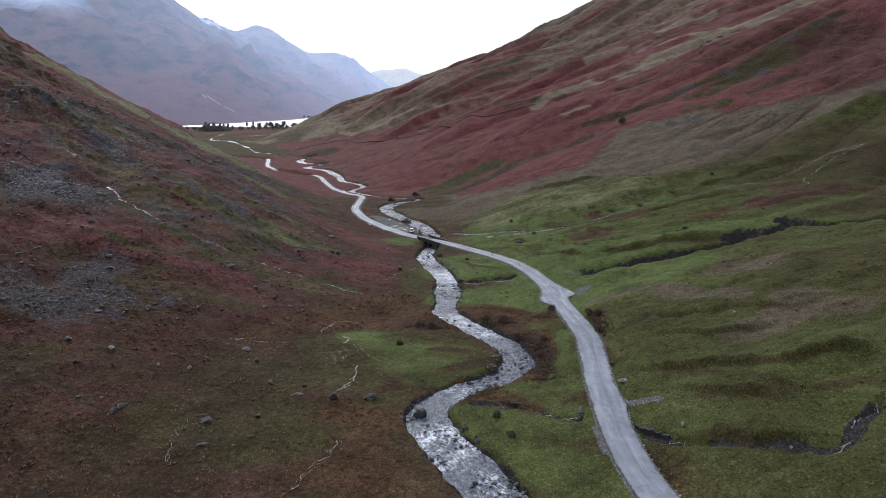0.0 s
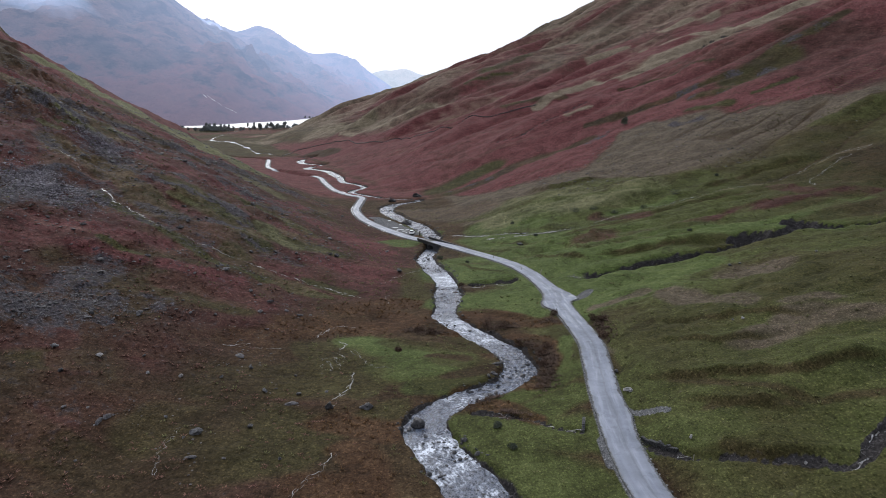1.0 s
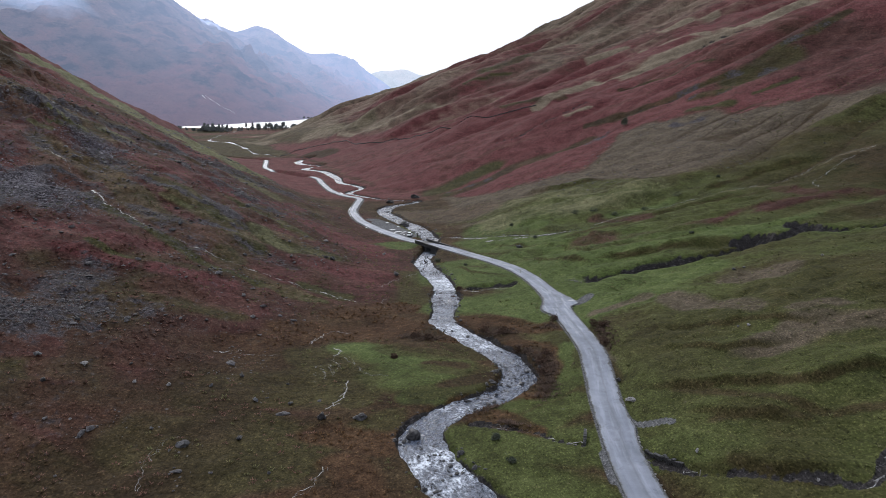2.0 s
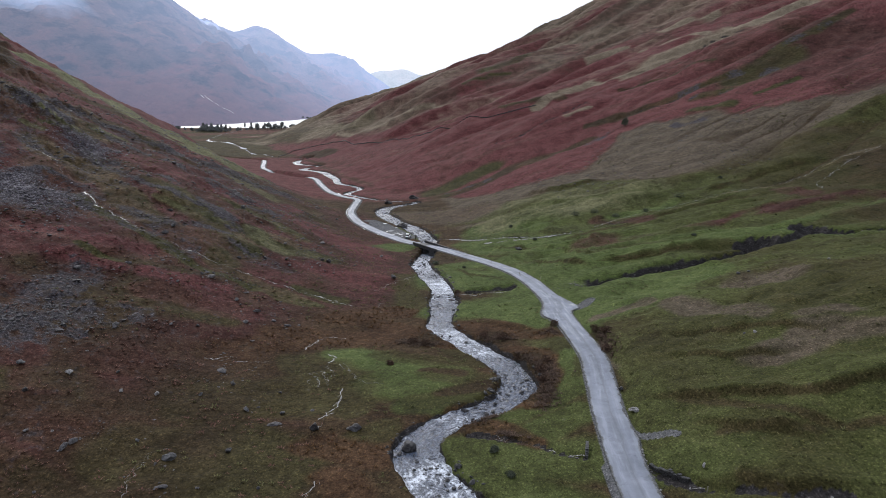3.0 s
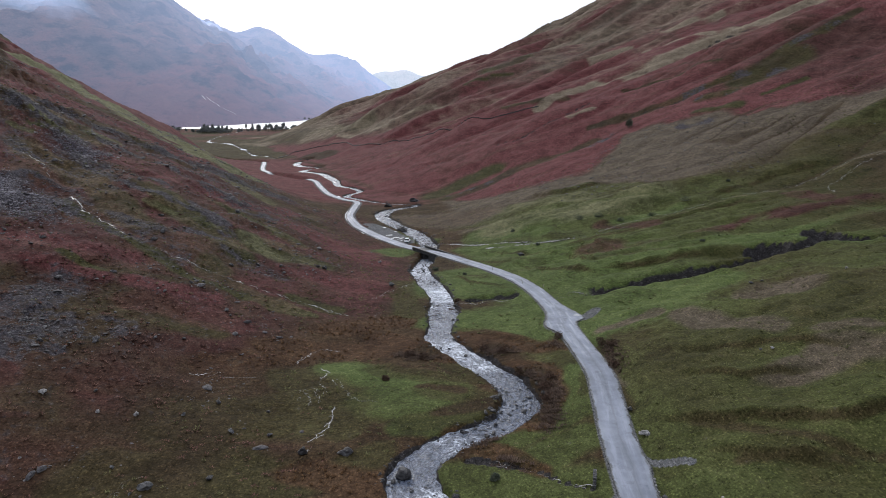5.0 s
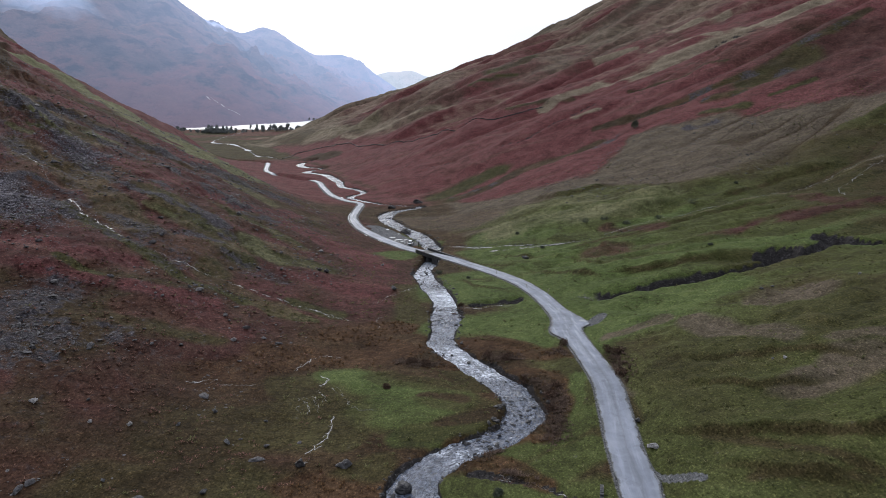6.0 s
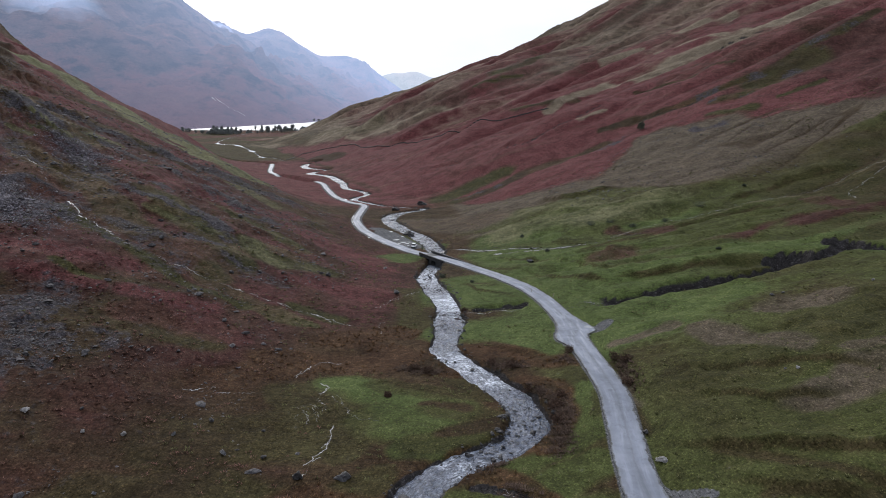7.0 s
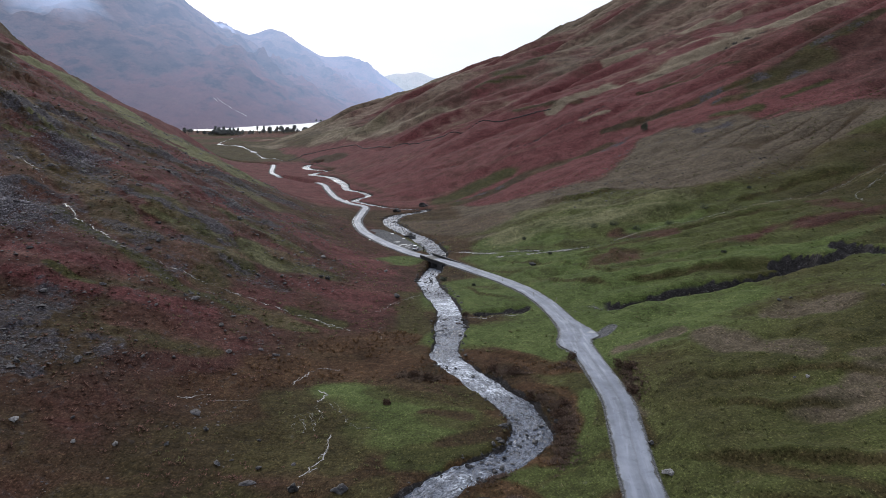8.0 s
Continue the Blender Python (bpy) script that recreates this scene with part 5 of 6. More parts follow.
def scatter_plants():
    rng = np.random.default_rng(9)
    fern = [tuft_shape(k, 9, 0.34, 0.16, 0.09) for k in range(6)]
    grass = [tuft_shape(30 + k, 8, 0.30, 0.18, 0.09) for k in range(6)]
    rush = [tuft_shape(60 + k, 10, 0.34, 0.30, 0.07) for k in range(5)]
    x, y = spread(rng, 260000, 60, 330)
    gap = clear_of(x, y, 1.0, 0.7)
    c = covers(x, y)
    bare = np.clip(c["scree"] * 0.6 + c["gravel"] * 2 + c["soil"] * 2, 0, 1)
    gap &= rng.random(len(x)) > bare
    pick = rng.random(len(x))
    thick = np.clip(0.55 + 0.7 * fractal(x, y, 7, 3, 111), 0, 1)
    near = np.clip(150 / y, 0.35, 1)
    is_fern = gap & (pick < 0.42 * np.maximum(c["bracken"], c["rust"]) * thick) & (c["grass"] < 0.6) & ((x < -8) | (y < 150)) & (rng.random(len(x)) < 0.15 + 0.85 * step(170, 110, y))
    is_bog = gap & ~is_fern & (c["bog"] > 0.4) & (pick < 0.5 * c["bog"] * thick)
    is_grass = gap & ~is_fern & ~is_bog & (pick < (0.12 - 0.07 * c["grass"]) * thick * near)
    BRACKEN = blade_material("dead_bracken", [(0.0, (0.065, 0.029, 0.023)), (0.5, (0.125, 0.058, 0.046)), (1.0, (0.21, 0.115, 0.085))])
    TURF = blade_material("moor_grass", [(0.0, (0.060, 0.064, 0.022)), (0.5, (0.105, 0.104, 0.042)), (1.0, (0.165, 0.150, 0.072))])
    SEDGE = blade_material("orange_sedge", [(0.0, (0.045, 0.023, 0.011)), (0.5, (0.095, 0.048, 0.021)), (1.0, (0.16, 0.092, 0.043))])
    for name, mask, shapes, mat, label, lo, hi in (
            ("bracken", is_fern, fern, BRACKEN, "rust-red dead bracken covering the fellside", 0.6, 1.5),
            ("moor_sedge", is_bog, rush, SEDGE, "orange-brown sedge on boggy ground", 0.6, 1.2),
            ("grass_tussocks", is_grass, grass, TURF, "olive tussocks of moor grass", 0.6, 1.5)):
        px, py = x[mask], y[mask]
        scatter(name, shapes, on_ground(px, py), rng.uniform(lo, hi, len(px)) * (0.8 + 0.35 * np.clip(py / 200, 0, 1)), rng.uniform(0, 6.3, len(px)), mat, label, "grass" if "grass" in name else "bracken" if name == "bracken" else "sedge")


BANK_ROWS = [(15.6, 99.5, 17.5, 108, 2.0), (17.6, 108, 17.4, 116, 2.4), (17, 116, 14.2, 122, 1.8), (6.5, 133.5, 14, 131, 2.2), (20, 131.5, 24, 128.8, 1.7), (28.8, 115, 30, 128, 1.6), (-7, 133.5, 0, 131, 2.0), (3.6, 163, 4.6, 170, 1.5),
             (8, 92.5, 12, 90.5, 1.2), (5, 96.3, 9, 99.0, 0.9)]


def bank_thickets():
    """Tall dead bracken and rushes, dark and dense, beside beck and road."""
    rng = np.random.default_rng(21)
    pts = []
    for x0, y0, x1, y1, w in BANK_ROWS:
        n = int(9 * w * (math.hypot(x1 - x0, y1 - y0) + w))
        t = rng.random(n)
        pts.append(np.stack([x0 + t * (x1 - x0) + rng.normal(0, w * 0.5, n), y0 + t * (y1 - y0) + rng.normal(0, w * 0.5, n)], 1))
    p = np.vstack(pts)
    p = p[clear_of(p[:, 0], p[:, 1], 0.7, 0.5)]
    shapes = [tuft_shape(90 + k, 12, 0.50, 0.24, 0.08) for k in range(6)]
    mat = blade_material("dark_thicket", [(0.0, (0.038, 0.023, 0.017)), (0.5, (0.072, 0.046, 0.034)), (1.0, (0.125, 0.085, 0.064))])
    scatter("bank_bracken", shapes, on_ground(p[:, 0], p[:, 1]), rng.uniform(0.5, 1.25, len(p)), rng.uniform(0, 6.3, len(p)), mat, "dark brown thicket of dead bracken by the beck", "bracken")


scatter_rocks()
scatter_plants()
bank_thickets()


# ---- trickles, puddles, waterfalls ----
def rill_material():
    n = Nodes("white_rill")
    a = n.noise(0.5, 4, 0.6)
    col = n.ramp(a, (0.38, (0.05, 0.045, 0.04)), (0.55, (0.17, 0.165, 0.17)), (0.72, (0.45, 0.44, 0.45)))
    return n.surface(col, 0.45, normal=n.bump(a, 0.6, 0.1), spec=0.4)


RILL = rill_material()


def rill(way, half, seed, label, gaps=0.0):
    """A thin stream that follows the ground in broken, crossing strands, in places lost among stones."""
    verts, faces = [], []
    wide = half > 1
    for strand in range(3 if wide else 2):
        line = spline(way, 0.3)
        s = np.arange(len(line)) * 0.3
        sway, k0 = (0.35 * half if wide else 0.25 + 0.8 * half), seed + 31 * strand
        line = line + np.stack([sway * fractal(s, s * 0, 3.0 if wide else 1.6, 4, k0, 0.65), sway * fractal(s, s * 0, 3.0 if wide else 1.6, 4, k0 + 9, 0.65)], 1)
        w = (0.20 if wide else 0.15) * half * np.clip(0.65 + 1.5 * fractal(s, s * 0, 1.2, 3, k0 + 4, 0.7), 0.08, 2.2)
        side = sideways(line)
        show = fractal(s, s * 0, 1.3, 3, k0 + 6, 0.7) > (0.2 if strand else 0.05) - gaps * 0.8
        cols = np.stack([ground(*(line + side * (o * w)[:, None]).T) for o in (-1, 0, 1)], 1)
        z = smoothed(cols.max(1), 16) + 0.04 if wide else 0.5 * (cols.max(1) + cols.mean(1)) + 0.05
        base = len(verts)
        for k in range(len(line)):
            for o in (-1, 0, 1):
                p = line[k] + side[k] * o * w[k]
                verts.append((p[0], p[1], z[k] - 0.02 * abs(o) + 0.006 * strand))
        for k in range(len(line) - 1):
            if show[k]:
                for j in (0, 1):
                    faces.append((base + 3 * k + j, base + 3 * k + 3 + j, base + 3 * k + 4 + j, base + 3 * k + 1 + j))
    ob = link_mesh("hill_stream", verts, faces, RILL)
    return tagged(ob, label, "stream", kind="structure")


def build_rills():
    bog = "thin white trickle running over boggy ground"
    beck = "narrow stony stream tumbling down the fellside"
    rill([(-18.5, 66), (-17.9, 68.0), (-16.1, 73.3), (-14.5, 77.9), (-13.4, 81.7)], 0.20, 201, bog, 0.55)
    rill([(-16.4, 95.0), (-15.9, 97.7), (-15.1, 103.7), (-14.5, 110.2)], 0.30, 203, bog, 0.5)
    for k, (x, y) in enumerate([(-19.2, 113.5), (-17.6, 113), (-18.4, 115.5), (-19.8, 115), (-17.2, 116.5), (-20.2, 112.5), (-18.8, 112), (-17.9, 114.4), (-20.6, 114.2)]):
        rill([(x - 0.7, y + 1.5), (x, y), (x + 0.3, y - 1.6)], 0.16, 205 + k, bog, 0.6)
    rill([(-18.6, 118.5), (-18.9, 121), (-18.0, 123.7), (-19.0, 125.5)], 0.35, 215, bog, 0.6)
    rill([(-16.1, 120.6), (-13.6, 115.1), (-11.3, 112.5), (-8.5, 111.9)], 0.32, 217, bog, 0.75)
    rill([(-38.5, 116.1), (-36.9, 117.5), (-35.4, 120)], 0.38, 219, bog, 0.6)
    rill([(-34.0, 118), (-30.5, 119.2), (-28.6, 120)], 0.18, 220, bog, 0.8)
    rill([(-24.4, 127.6), (-22.9, 132.3), (-21.4, 135.3), (-17.0, 136.4)], 0.36, 221, bog, 0.55)
    rill([(-33.9, 75.1), (-34.8, 80.0), (-35.0, 85.5), (-33.6, 87.8)], 0.15, 223, bog, 0.7)
    rill([(-109.2, 196.5), (-102.4, 190.9), (-96, 184)], 0.35, 225, beck, 0.5)
    rill([(-89.3, 179.4), (-84, 173.5), (-81, 171.4), (-74.1, 166.9), (-68.9, 164.0)], 0.55, 227, beck, 0.75)
    rill([(-62.1, 161.8), (-52.9, 162.2), (-43.5, 162.2), (-35.0, 160.8), (-28.1, 160.4), (-19.4, 156.3)], 0.42, 229, beck, 0.7)
    rill([(-15.2, 170.3), (-12.8, 177.2), (-8.5, 184.2), (-6.3, 187.5)], 0.30, 231, bog, 0.6)
    rill([(-12, 152), (-13.5, 157), (-13, 160)], 0.12, 233, bog, 0.8)
    rill([(145.1, 236.6), (135.1, 231.9), (124.1, 225.1), (117, 220.9), (114.9, 213.1)], 0.4, 235, beck, 0.85)
    rill([(30, 163.8), (32.4, 163.5), (38, 162), (43.3, 162), (51.7, 163.2), (58.8, 162.6), (63.9, 163), (70.4, 165.5), (76, 167), (82, 167), (87, 169.5), (92, 172), (97, 168), (104, 165.5)], 0.4, 237, "stony side stream in a dark cut bank", 0.75)
    rill([(-4, 252), (3.4, 248), (13.3, 238.7), (22.9, 234.5), (32.6, 226.5), (44, 223)], 1.7, 239, "braided side stream spreading over the grass", 3.0)
    rill([(15, 232), (19, 231), (23.5, 230), (32.5, 226)], 1.3, 241, "braided side stream spreading over the grass", 3.0)
    rill([(3.5, 168.3), (8.8, 165.6), (12.7, 166.8), (15.7, 166.6)], 0.5, 243, "stony side stream in a dark cut bank", 0.7)
    rill([(7.1, 92.2), (11.8, 90.2), (13.8, 88.9), (14.9, 87.0), (16.7, 85.7), (18.1, 84.4)], 0.28, 245, "narrow ditch with water beside the road", 0.5)
    rill([(42.0, 66.3), (43.4, 66.8), (46.0, 69.3), (48.0, 70.8), (52, 73)], 0.3, 247, beck, 0.8)
    rill([(27.9, 76.4), (28.6, 75.2), (29.4, 74.6)], 0.25, 251, beck, 0.8)


build_rills()


rill([(144.3, 237.9), (127.2, 235.8), (114.1, 231.9), (100, 229.6), (86.4, 227.9), (71.4, 227.4), (60.4, 228.5), (50.1, 224.5)], 0.26, 249, "thin pale stream along a worn track on the slope", 0.75)


def puddle(x, y, rx, ry, turn, z, seed, label):
    bm = bmesh.new()
    ring = []
    for k in range(36):
        a = 2 * math.pi * k / 36
        r = 1 + 0.30 * noise.noise(Vector((math.cos(a) * 1.4, math.sin(a) * 1.4, seed))) + 0.14 * noise.noise(Vector((math.cos(a) * 4, math.sin(a) * 4, seed + 5)))
        ring.append(bm.verts.new((rx * r * math.cos(a), ry * r * math.sin(a), 0.0)))
    top = bm.faces.new(ring)
    low = bmesh.ops.extrude_face_region(bm, geom=[top])
    for v in low["geom"]:
        if isinstance(v, bmesh.types.BMVert):
            v.co *= 1.06
            v.co.z = -0.05
    bmesh.ops.recalc_face_normals(bm, faces=bm.faces[:])
    me = bpy.data.meshes.new("puddle")
    bm.to_mesh(me)
    bm.free()
    me.materials.append(PUDDLE)
    ob = new("puddle", me)
    ob.matrix_basis = pose(x, y, z, 0, 0, turn)
    return tagged(ob, label, "puddle", "puddles beside the road", "")


def flat_z(x, y, r=1.5):
    a = np.linspace(0, 6.28, 9)[:-1]
    return float(ground(np.append(x + r * np.cos(a), x), np.append(y + r * np.sin(a), y)).max()) + 0.03


def build_puddles():
    on_gravel = "sky-bright puddle on the wet gravel layby"
    for k, (x, y, a, b, t) in enumerate([(-19.3, 269.4, 1.8, 0.9, 20), (-16.6, 265.4, 2.0, 0.8, -30), (-15.0, 262.8, 1.6, 0.7, 10), (-17.8, 263.4, 1.3, 0.6, 70), (-14.2, 259.4, 0.8, 0.5, 0),
                                         (-22.8, 287.0, 1.2, 0.9, 0), (-17.6, 277.0, 0.9, 0.7, 0), (-14.2, 265.6, 0.9, 0.6, 40)]):
        puddle(x, y, 0.72 * a, 0.8 * b, t + 17 * k, flat_z(x, y, min(a, 1.2)), 300 + k, on_gravel)
    # water standing along the far road's edge
    for k, i in enumerate(np.where((road_line[:, 1] > 300) & (road_line[:, 1] < 330))[0][::3]):
        s = sideways(road_line)[i]
        x, y = road_line[i, :2] - s * 1.9
        puddle(x, y, 1.9, 0.16, math.degrees(math.atan2(s[0], -s[1])), flat_z(x, y, 0.5), 320 + k, "water standing along the road's edge")
    for k, (x, y, a, b, t) in enumerate([(-14.0, 247.5, 1.5, 0.3, 122), (-23.5, 263.0, 1.6, 0.3, 120), (-30.0, 273.6, 1.4, 0.3, 115), (-46.0, 368.5, 1.8, 0.5, 130), (-56, 384, 2.5, 0.5, 115), (28.6, 148.2, 1.5, 0.8, 90)]):
        puddle(x, y, a, b, t, flat_z(x, y, 0.6) + 0.03, 340 + k, "water standing along the road's edge")


build_puddles()


# ---- single boulders ----
def boulder(x, y, w, h, seed, material, label, turn=0.0, deep=0.85, base=None, sink=0.12):
    bm = rock_shape(seed, 3, 1.0, 0.7)
    w, h = 0.88 * w, 0.88 * h
    zs = [v.co.z for v in bm.verts]
    lo, hi = min(zs), max(zs)
    for v in bm.verts:
        v.co = Vector((v.co.x * w, v.co.y * w * deep, (v.co.z - lo) / (hi - lo) * h))
        v.co += v.normal * (w * (0.13 * noise.noise(v.co * (3.0 / w) + Vector((seed, 0, 0))) + 0.08 * noise.noise(v.co * (8.0 / w) + Vector((0, seed, 0)))))
    me = bpy.data.meshes.new("boulder")
    bm.to_mesh(me)
    bm.free()
    me.materials.append(material)
    ob = new("boulder", me)
    z = ground_z(x, y) if base is None else base
    ob.matrix_basis = pose(x, y, z - sink * h, 0, 0, turn)
    return tagged(ob, label, "boulder")


def river_level(x, y):
    _, k = nearest(np.array([x], float), np.array([y], float), river_line)
    return float(river_z[k[0]])


def build_boulders():
    boulder(-3.1, 90.2, 2.4, 1.9, 401, DARK_ROCK, "rounded dark boulder standing in the fast beck", base=river_level(-3.1, 90.2) - 0.3)
    boulder(4.2, 101.9, 1.5, 0.9, 402, DARK_ROCK, "dark wet boulder at the bend of the beck", base=river_level(4.2, 101.0) - 0.2)
    boulder(-32.2, 85.6, 1.7, 1.1, 403, GREY_ROCK, "pale lichen-grey boulder in rough grass", 30)
    boulder(-16.5, 95.0, 1.9, 1.5, 404, DARK_ROCK, "dark brown boulder beside a trickle")
    boulder(-11.0, 95.6, 2.3, 0.9, 405, DARK_ROCK, "low dark boulder in the grass", 10)
    boulder(27.2, 95.6, 2.3, 0.6, 406, PALE_ROCK, "flat whitish rock beside the road", 15, 0.7)
    boulder(27.0, 102.4, 1.1, 0.8, 407, DARK_ROCK, "dark rock on the road's verge")
    boulder(-14.5, 360.5, 6.0, 2.6, 412, DARK_ROCK, "dark outcrop where the beck bends under the red slope", 0, 0.6)
    boulder(-25.8, 345.0, 5.0, 2.0, 413, DARK_ROCK, "dark outcrop where the beck bends under the red slope", 20, 0.6)
    boulder(24.3, 214.4, 2.8, 1.9, 408, DARK_ROCK, "dark boulder alone on the green flat")
    boulder(-15.9, 281.6, 6.4, 2.7, 409, DARK_ROCK, "huge mossy boulder between layby and beck", 0, 0.6)
    boulder(48.2, 107.7, 1.1, 0.45, 410, PALE_ROCK, "small pale rock on green grazing", 20, 0.6)
    for k, (x, y, w, h) in enumerate([(59.7, 140.8, 1.5, 0.5), (61.8, 141.4, 1.0, 0.4), (75.9, 138.6, 1.1, 0.6), (29.9, 78.1, 0.7, 0.6), (38.6, 68.8, 0.6, 0.4)]):
        boulder(x, y, w, h, 470 + k, PALE_ROCK if k > 1 else GREY_ROCK, "small pale rock on green grazing", 25 * k, 0.6)
    boulder(47.2, 108.9, 0.8, 0.3, 411, GREY_ROCK, "small grey rock on green grazing", 20, 0.6)
    rock = "grey boulder half sunk in the rough grass"
    for k, (x, y, w, h) in enumerate([(-27.1, 100.2, 1.4, 0.9), (-22.0, 100.1, 1.1, 0.7), (-44.2, 99.1, 1.0, 0.7), (-51.4, 99.4, 1.7, 0.7), (-31.6, 108.7, 1.3, 0.8),
                                      (-40.0, 101.0, 1.2, 0.8), (-34.6, 103.3, 1.0, 0.7), (-46.5, 103.6, 0.9, 0.6), (-26.0, 88.5, 1.5, 1.1), (-37.5, 88.5, 0.8, 0.6), (-24.0, 107.5, 0.9, 0.5),
                                      (-30.0, 190.0, 2.2, 1.7), (-12.0, 183.0, 2.4, 1.7), (-43.0, 126.5, 1.3, 0.9), (-58.0, 111.0, 1.6, 1.0), (-57.0, 98.0, 1.6, 0.8), (-53.0, 92.0, 1.3, 0.8),
                                      (-64.0, 171.5, 2.2, 1.3), (-60.9, 219.1, 3.0, 1.8), (-48.0, 170.0, 1.8, 1.2), (-70.0, 186.0, 2.2, 1.2), (-38.0, 178.0, 1.6, 0.9), (-20.0, 80.0, 0.8, 0.6), (-50.0, 150.0, 1.3, 0.9)]):
        ob = boulder(x, y, 0.85 * w, 0.8 * h, 420 + k, PALE_ROCK if k in (2, 3, 5) else GREY_ROCK if k % 3 == 0 else DARK_ROCK, rock, k * 37)
        tagged(ob, group="boulders on the fellside")


build_boulders()


# ---- stonework ----
def stone_wall(bm, way, height, thick, seed, z_at, stone=0.42):
    """Courses of rough stones along a line, each its own block, with a coping on top."""
    r = random.Random(seed)
    line = spline(way, 0.1) if len(way) > 2 else np.linspace(way[0], way[1], max(2, int(math.dist(way[0], way[1]) / 0.1)))
    s = np.concatenate([[0], np.cumsum(np.hypot(*np.diff(line[:, :2], axis=0).T))])
    side = sideways(line)
    rows = max(1, round(height / (stone * 0.55)))
    for j in range(rows + 1):
        u = -r.uniform(0, stone)
        while u < s[-1]:
            w = stone * r.uniform(0.7, 1.35)
            m = min(max(u + w / 2, 0), s[-1])
            k = min(int(np.searchsorted(s, m)), len(line) - 1)
            h = height / rows
            p = line[k, :2]
            turn = math.degrees(math.atan2(-side[k][0], side[k][1]))
            wide = thick * r.uniform(0.9, 1.1) * (1.08 if j == rows else 1)
            box(bm, (w * 0.97, wide, h * (0.96 if j < rows else 0.7)), (p[0], p[1], z_at(k, line) + (j + 0.5) * h - (0.02 if j == 0 else 0)), 0, turn + r.uniform(-3, 3))
            u += w
    return bm


def build_bridge():
    d, k = nearest(road_line[:, 0], road_line[:, 1], river_line)
    near = np.where(np.abs(road_line[:, 1] - 234) < 14)[0]
    i = near[d[near].argmin()]
    c, z = road_line[i, :2], float(road_z[i])
    t = road_line[i + 3, :2] - road_line[i - 3, :2]
    turn = math.degrees(math.atan2(t[1], t[0]))
    bed = float(river_z[k[i]]) - 0.7
    bridge = empty("bridge", pose(c[0], c[1], bed, 0, 0, turn), "dark stone road bridge with low parapets and two openings", "bridge")
    rise = z - bed
    part("deck", box(bmesh.new(), (12.5, 5.2, 0.45), (0, 0, rise - 0.32), 0.05), WALL_STONE, bridge, "dark stone slab deck")
    for s in (-1, 1):
        bm = stone_wall(bmesh.new(), [(-7.5 - 9 * (s < 0), 2.4 * s), (6.5, 2.4 * s)], 0.52, 0.38, 11 + s, lambda k, line: rise - 0.12)
        part("parapet", bm, WALL_STONE, bridge)
        part("abutment", box(bmesh.new(), (3.2, 5.0, rise - 0.5), (4.5 * s, 0, (rise - 0.5) / 2), 0.08), WALL_STONE, bridge)
    part("pier", box(bmesh.new(), (0.8, 5.3, rise - 0.5), (0, 0, (rise - 0.5) / 2), 0.12), WALL_STONE, bridge)


build_bridge()


def wall_thing(way, height, thick, seed, label, stone=0.42):
    line = np.array(way, float)
    base = line[0]
    z0 = ground_z(*base)

    def z_at(k, pts):
        return ground_z(pts[k, 0] + base[0], pts[k, 1] + base[1]) - z0 - 0.08
    ob = part("dry_stone_wall", stone_wall(bmesh.new(), [tuple(p - base) for p in line], height, thick, seed, z_at, stone), WALL_STONE, None)
    ob.matrix_basis = pose(base[0], base[1], z0)
    return tagged(ob, label, "wall")


wall_thing([(25.2, 81.6), (26.6, 79.6), (27.9, 77.2)], 0.45, 0.4, 31, "short mossy dry stone wall beside the ditch", 0.28)
wall_thing([(18.3, 84.2), (18.9, 86.8)], 0.5, 0.35, 33, "stub of dry stone wall at the road ditch", 0.3)


def far_walls():
    for way in [[(-154, 657), (-146, 688), (-127.5, 682), (-105, 664), (-89, 645), (-68, 596), (-37, 563), (-1, 511), (27, 492), (46, 487), (65, 489)]]:
        line = spline(way, 2.5)
        bm = bmesh.new()
        base = line[0]
        z0 = ground_z(*base)
        g = ground(line[:, 0], line[:, 1])
        for a in range(len(line) - 1):
            m = (line[a] + line[a + 1]) / 2 - base
            d = line[a + 1] - line[a]
            box(bm, (float(np.hypot(*d)) * 1.06, 0.5, 0.75 + 0.12 * math.sin(a * 2.1)), (m[0], m[1], (g[a] + g[a + 1]) / 2 - z0 + 0.15), 0, math.degrees(math.atan2(d[1], d[0])))
        ob = part("field_wall", bm, WALL_STONE, None)
        ob.matrix_basis = pose(base[0], base[1], z0)
        tagged(ob, "long dark dry stone field wall crossing the hillside", "wall")


far_walls()


def edge_stones():
    side = sideways(road_line)
    r = random.Random(8)
    stones = [rock_shape(500 + k, 1, 0.8) for k in range(4)]
    meshes = []
    for k, bm in enumerate(stones):
        me = bpy.data.meshes.new("edge_stone")
        bm.to_mesh(me)
        bm.free()
        me.materials.append(PALE_ROCK if k % 2 else GREY_ROCK)
        meshes.append(me)
    for i in range(len(road_line)):
        y = road_line[i, 1]
        if not (63 < y < 93) or r.random() < 0.22:
            continue
        p = road_line[i, :2] + side[i] * (ROAD_HALF + lay_right[i] * 0.6 + 0.35 + r.uniform(-0.1, 0.1))
        ob = new("edge_stone", r.choice(meshes))
        s = r.uniform(0.28, 0.5)
        ob.matrix_basis = pose(p[0], p[1], ground_z(p[0], p[1]) - 0.05, 0, 0, r.uniform(0, 360)) @ Matrix.Diagonal((s * 1.2, s, s, 1))
        tagged(ob, "small grey stone set along the road's edge", "stone", "edging stones along the road")


edge_stones()


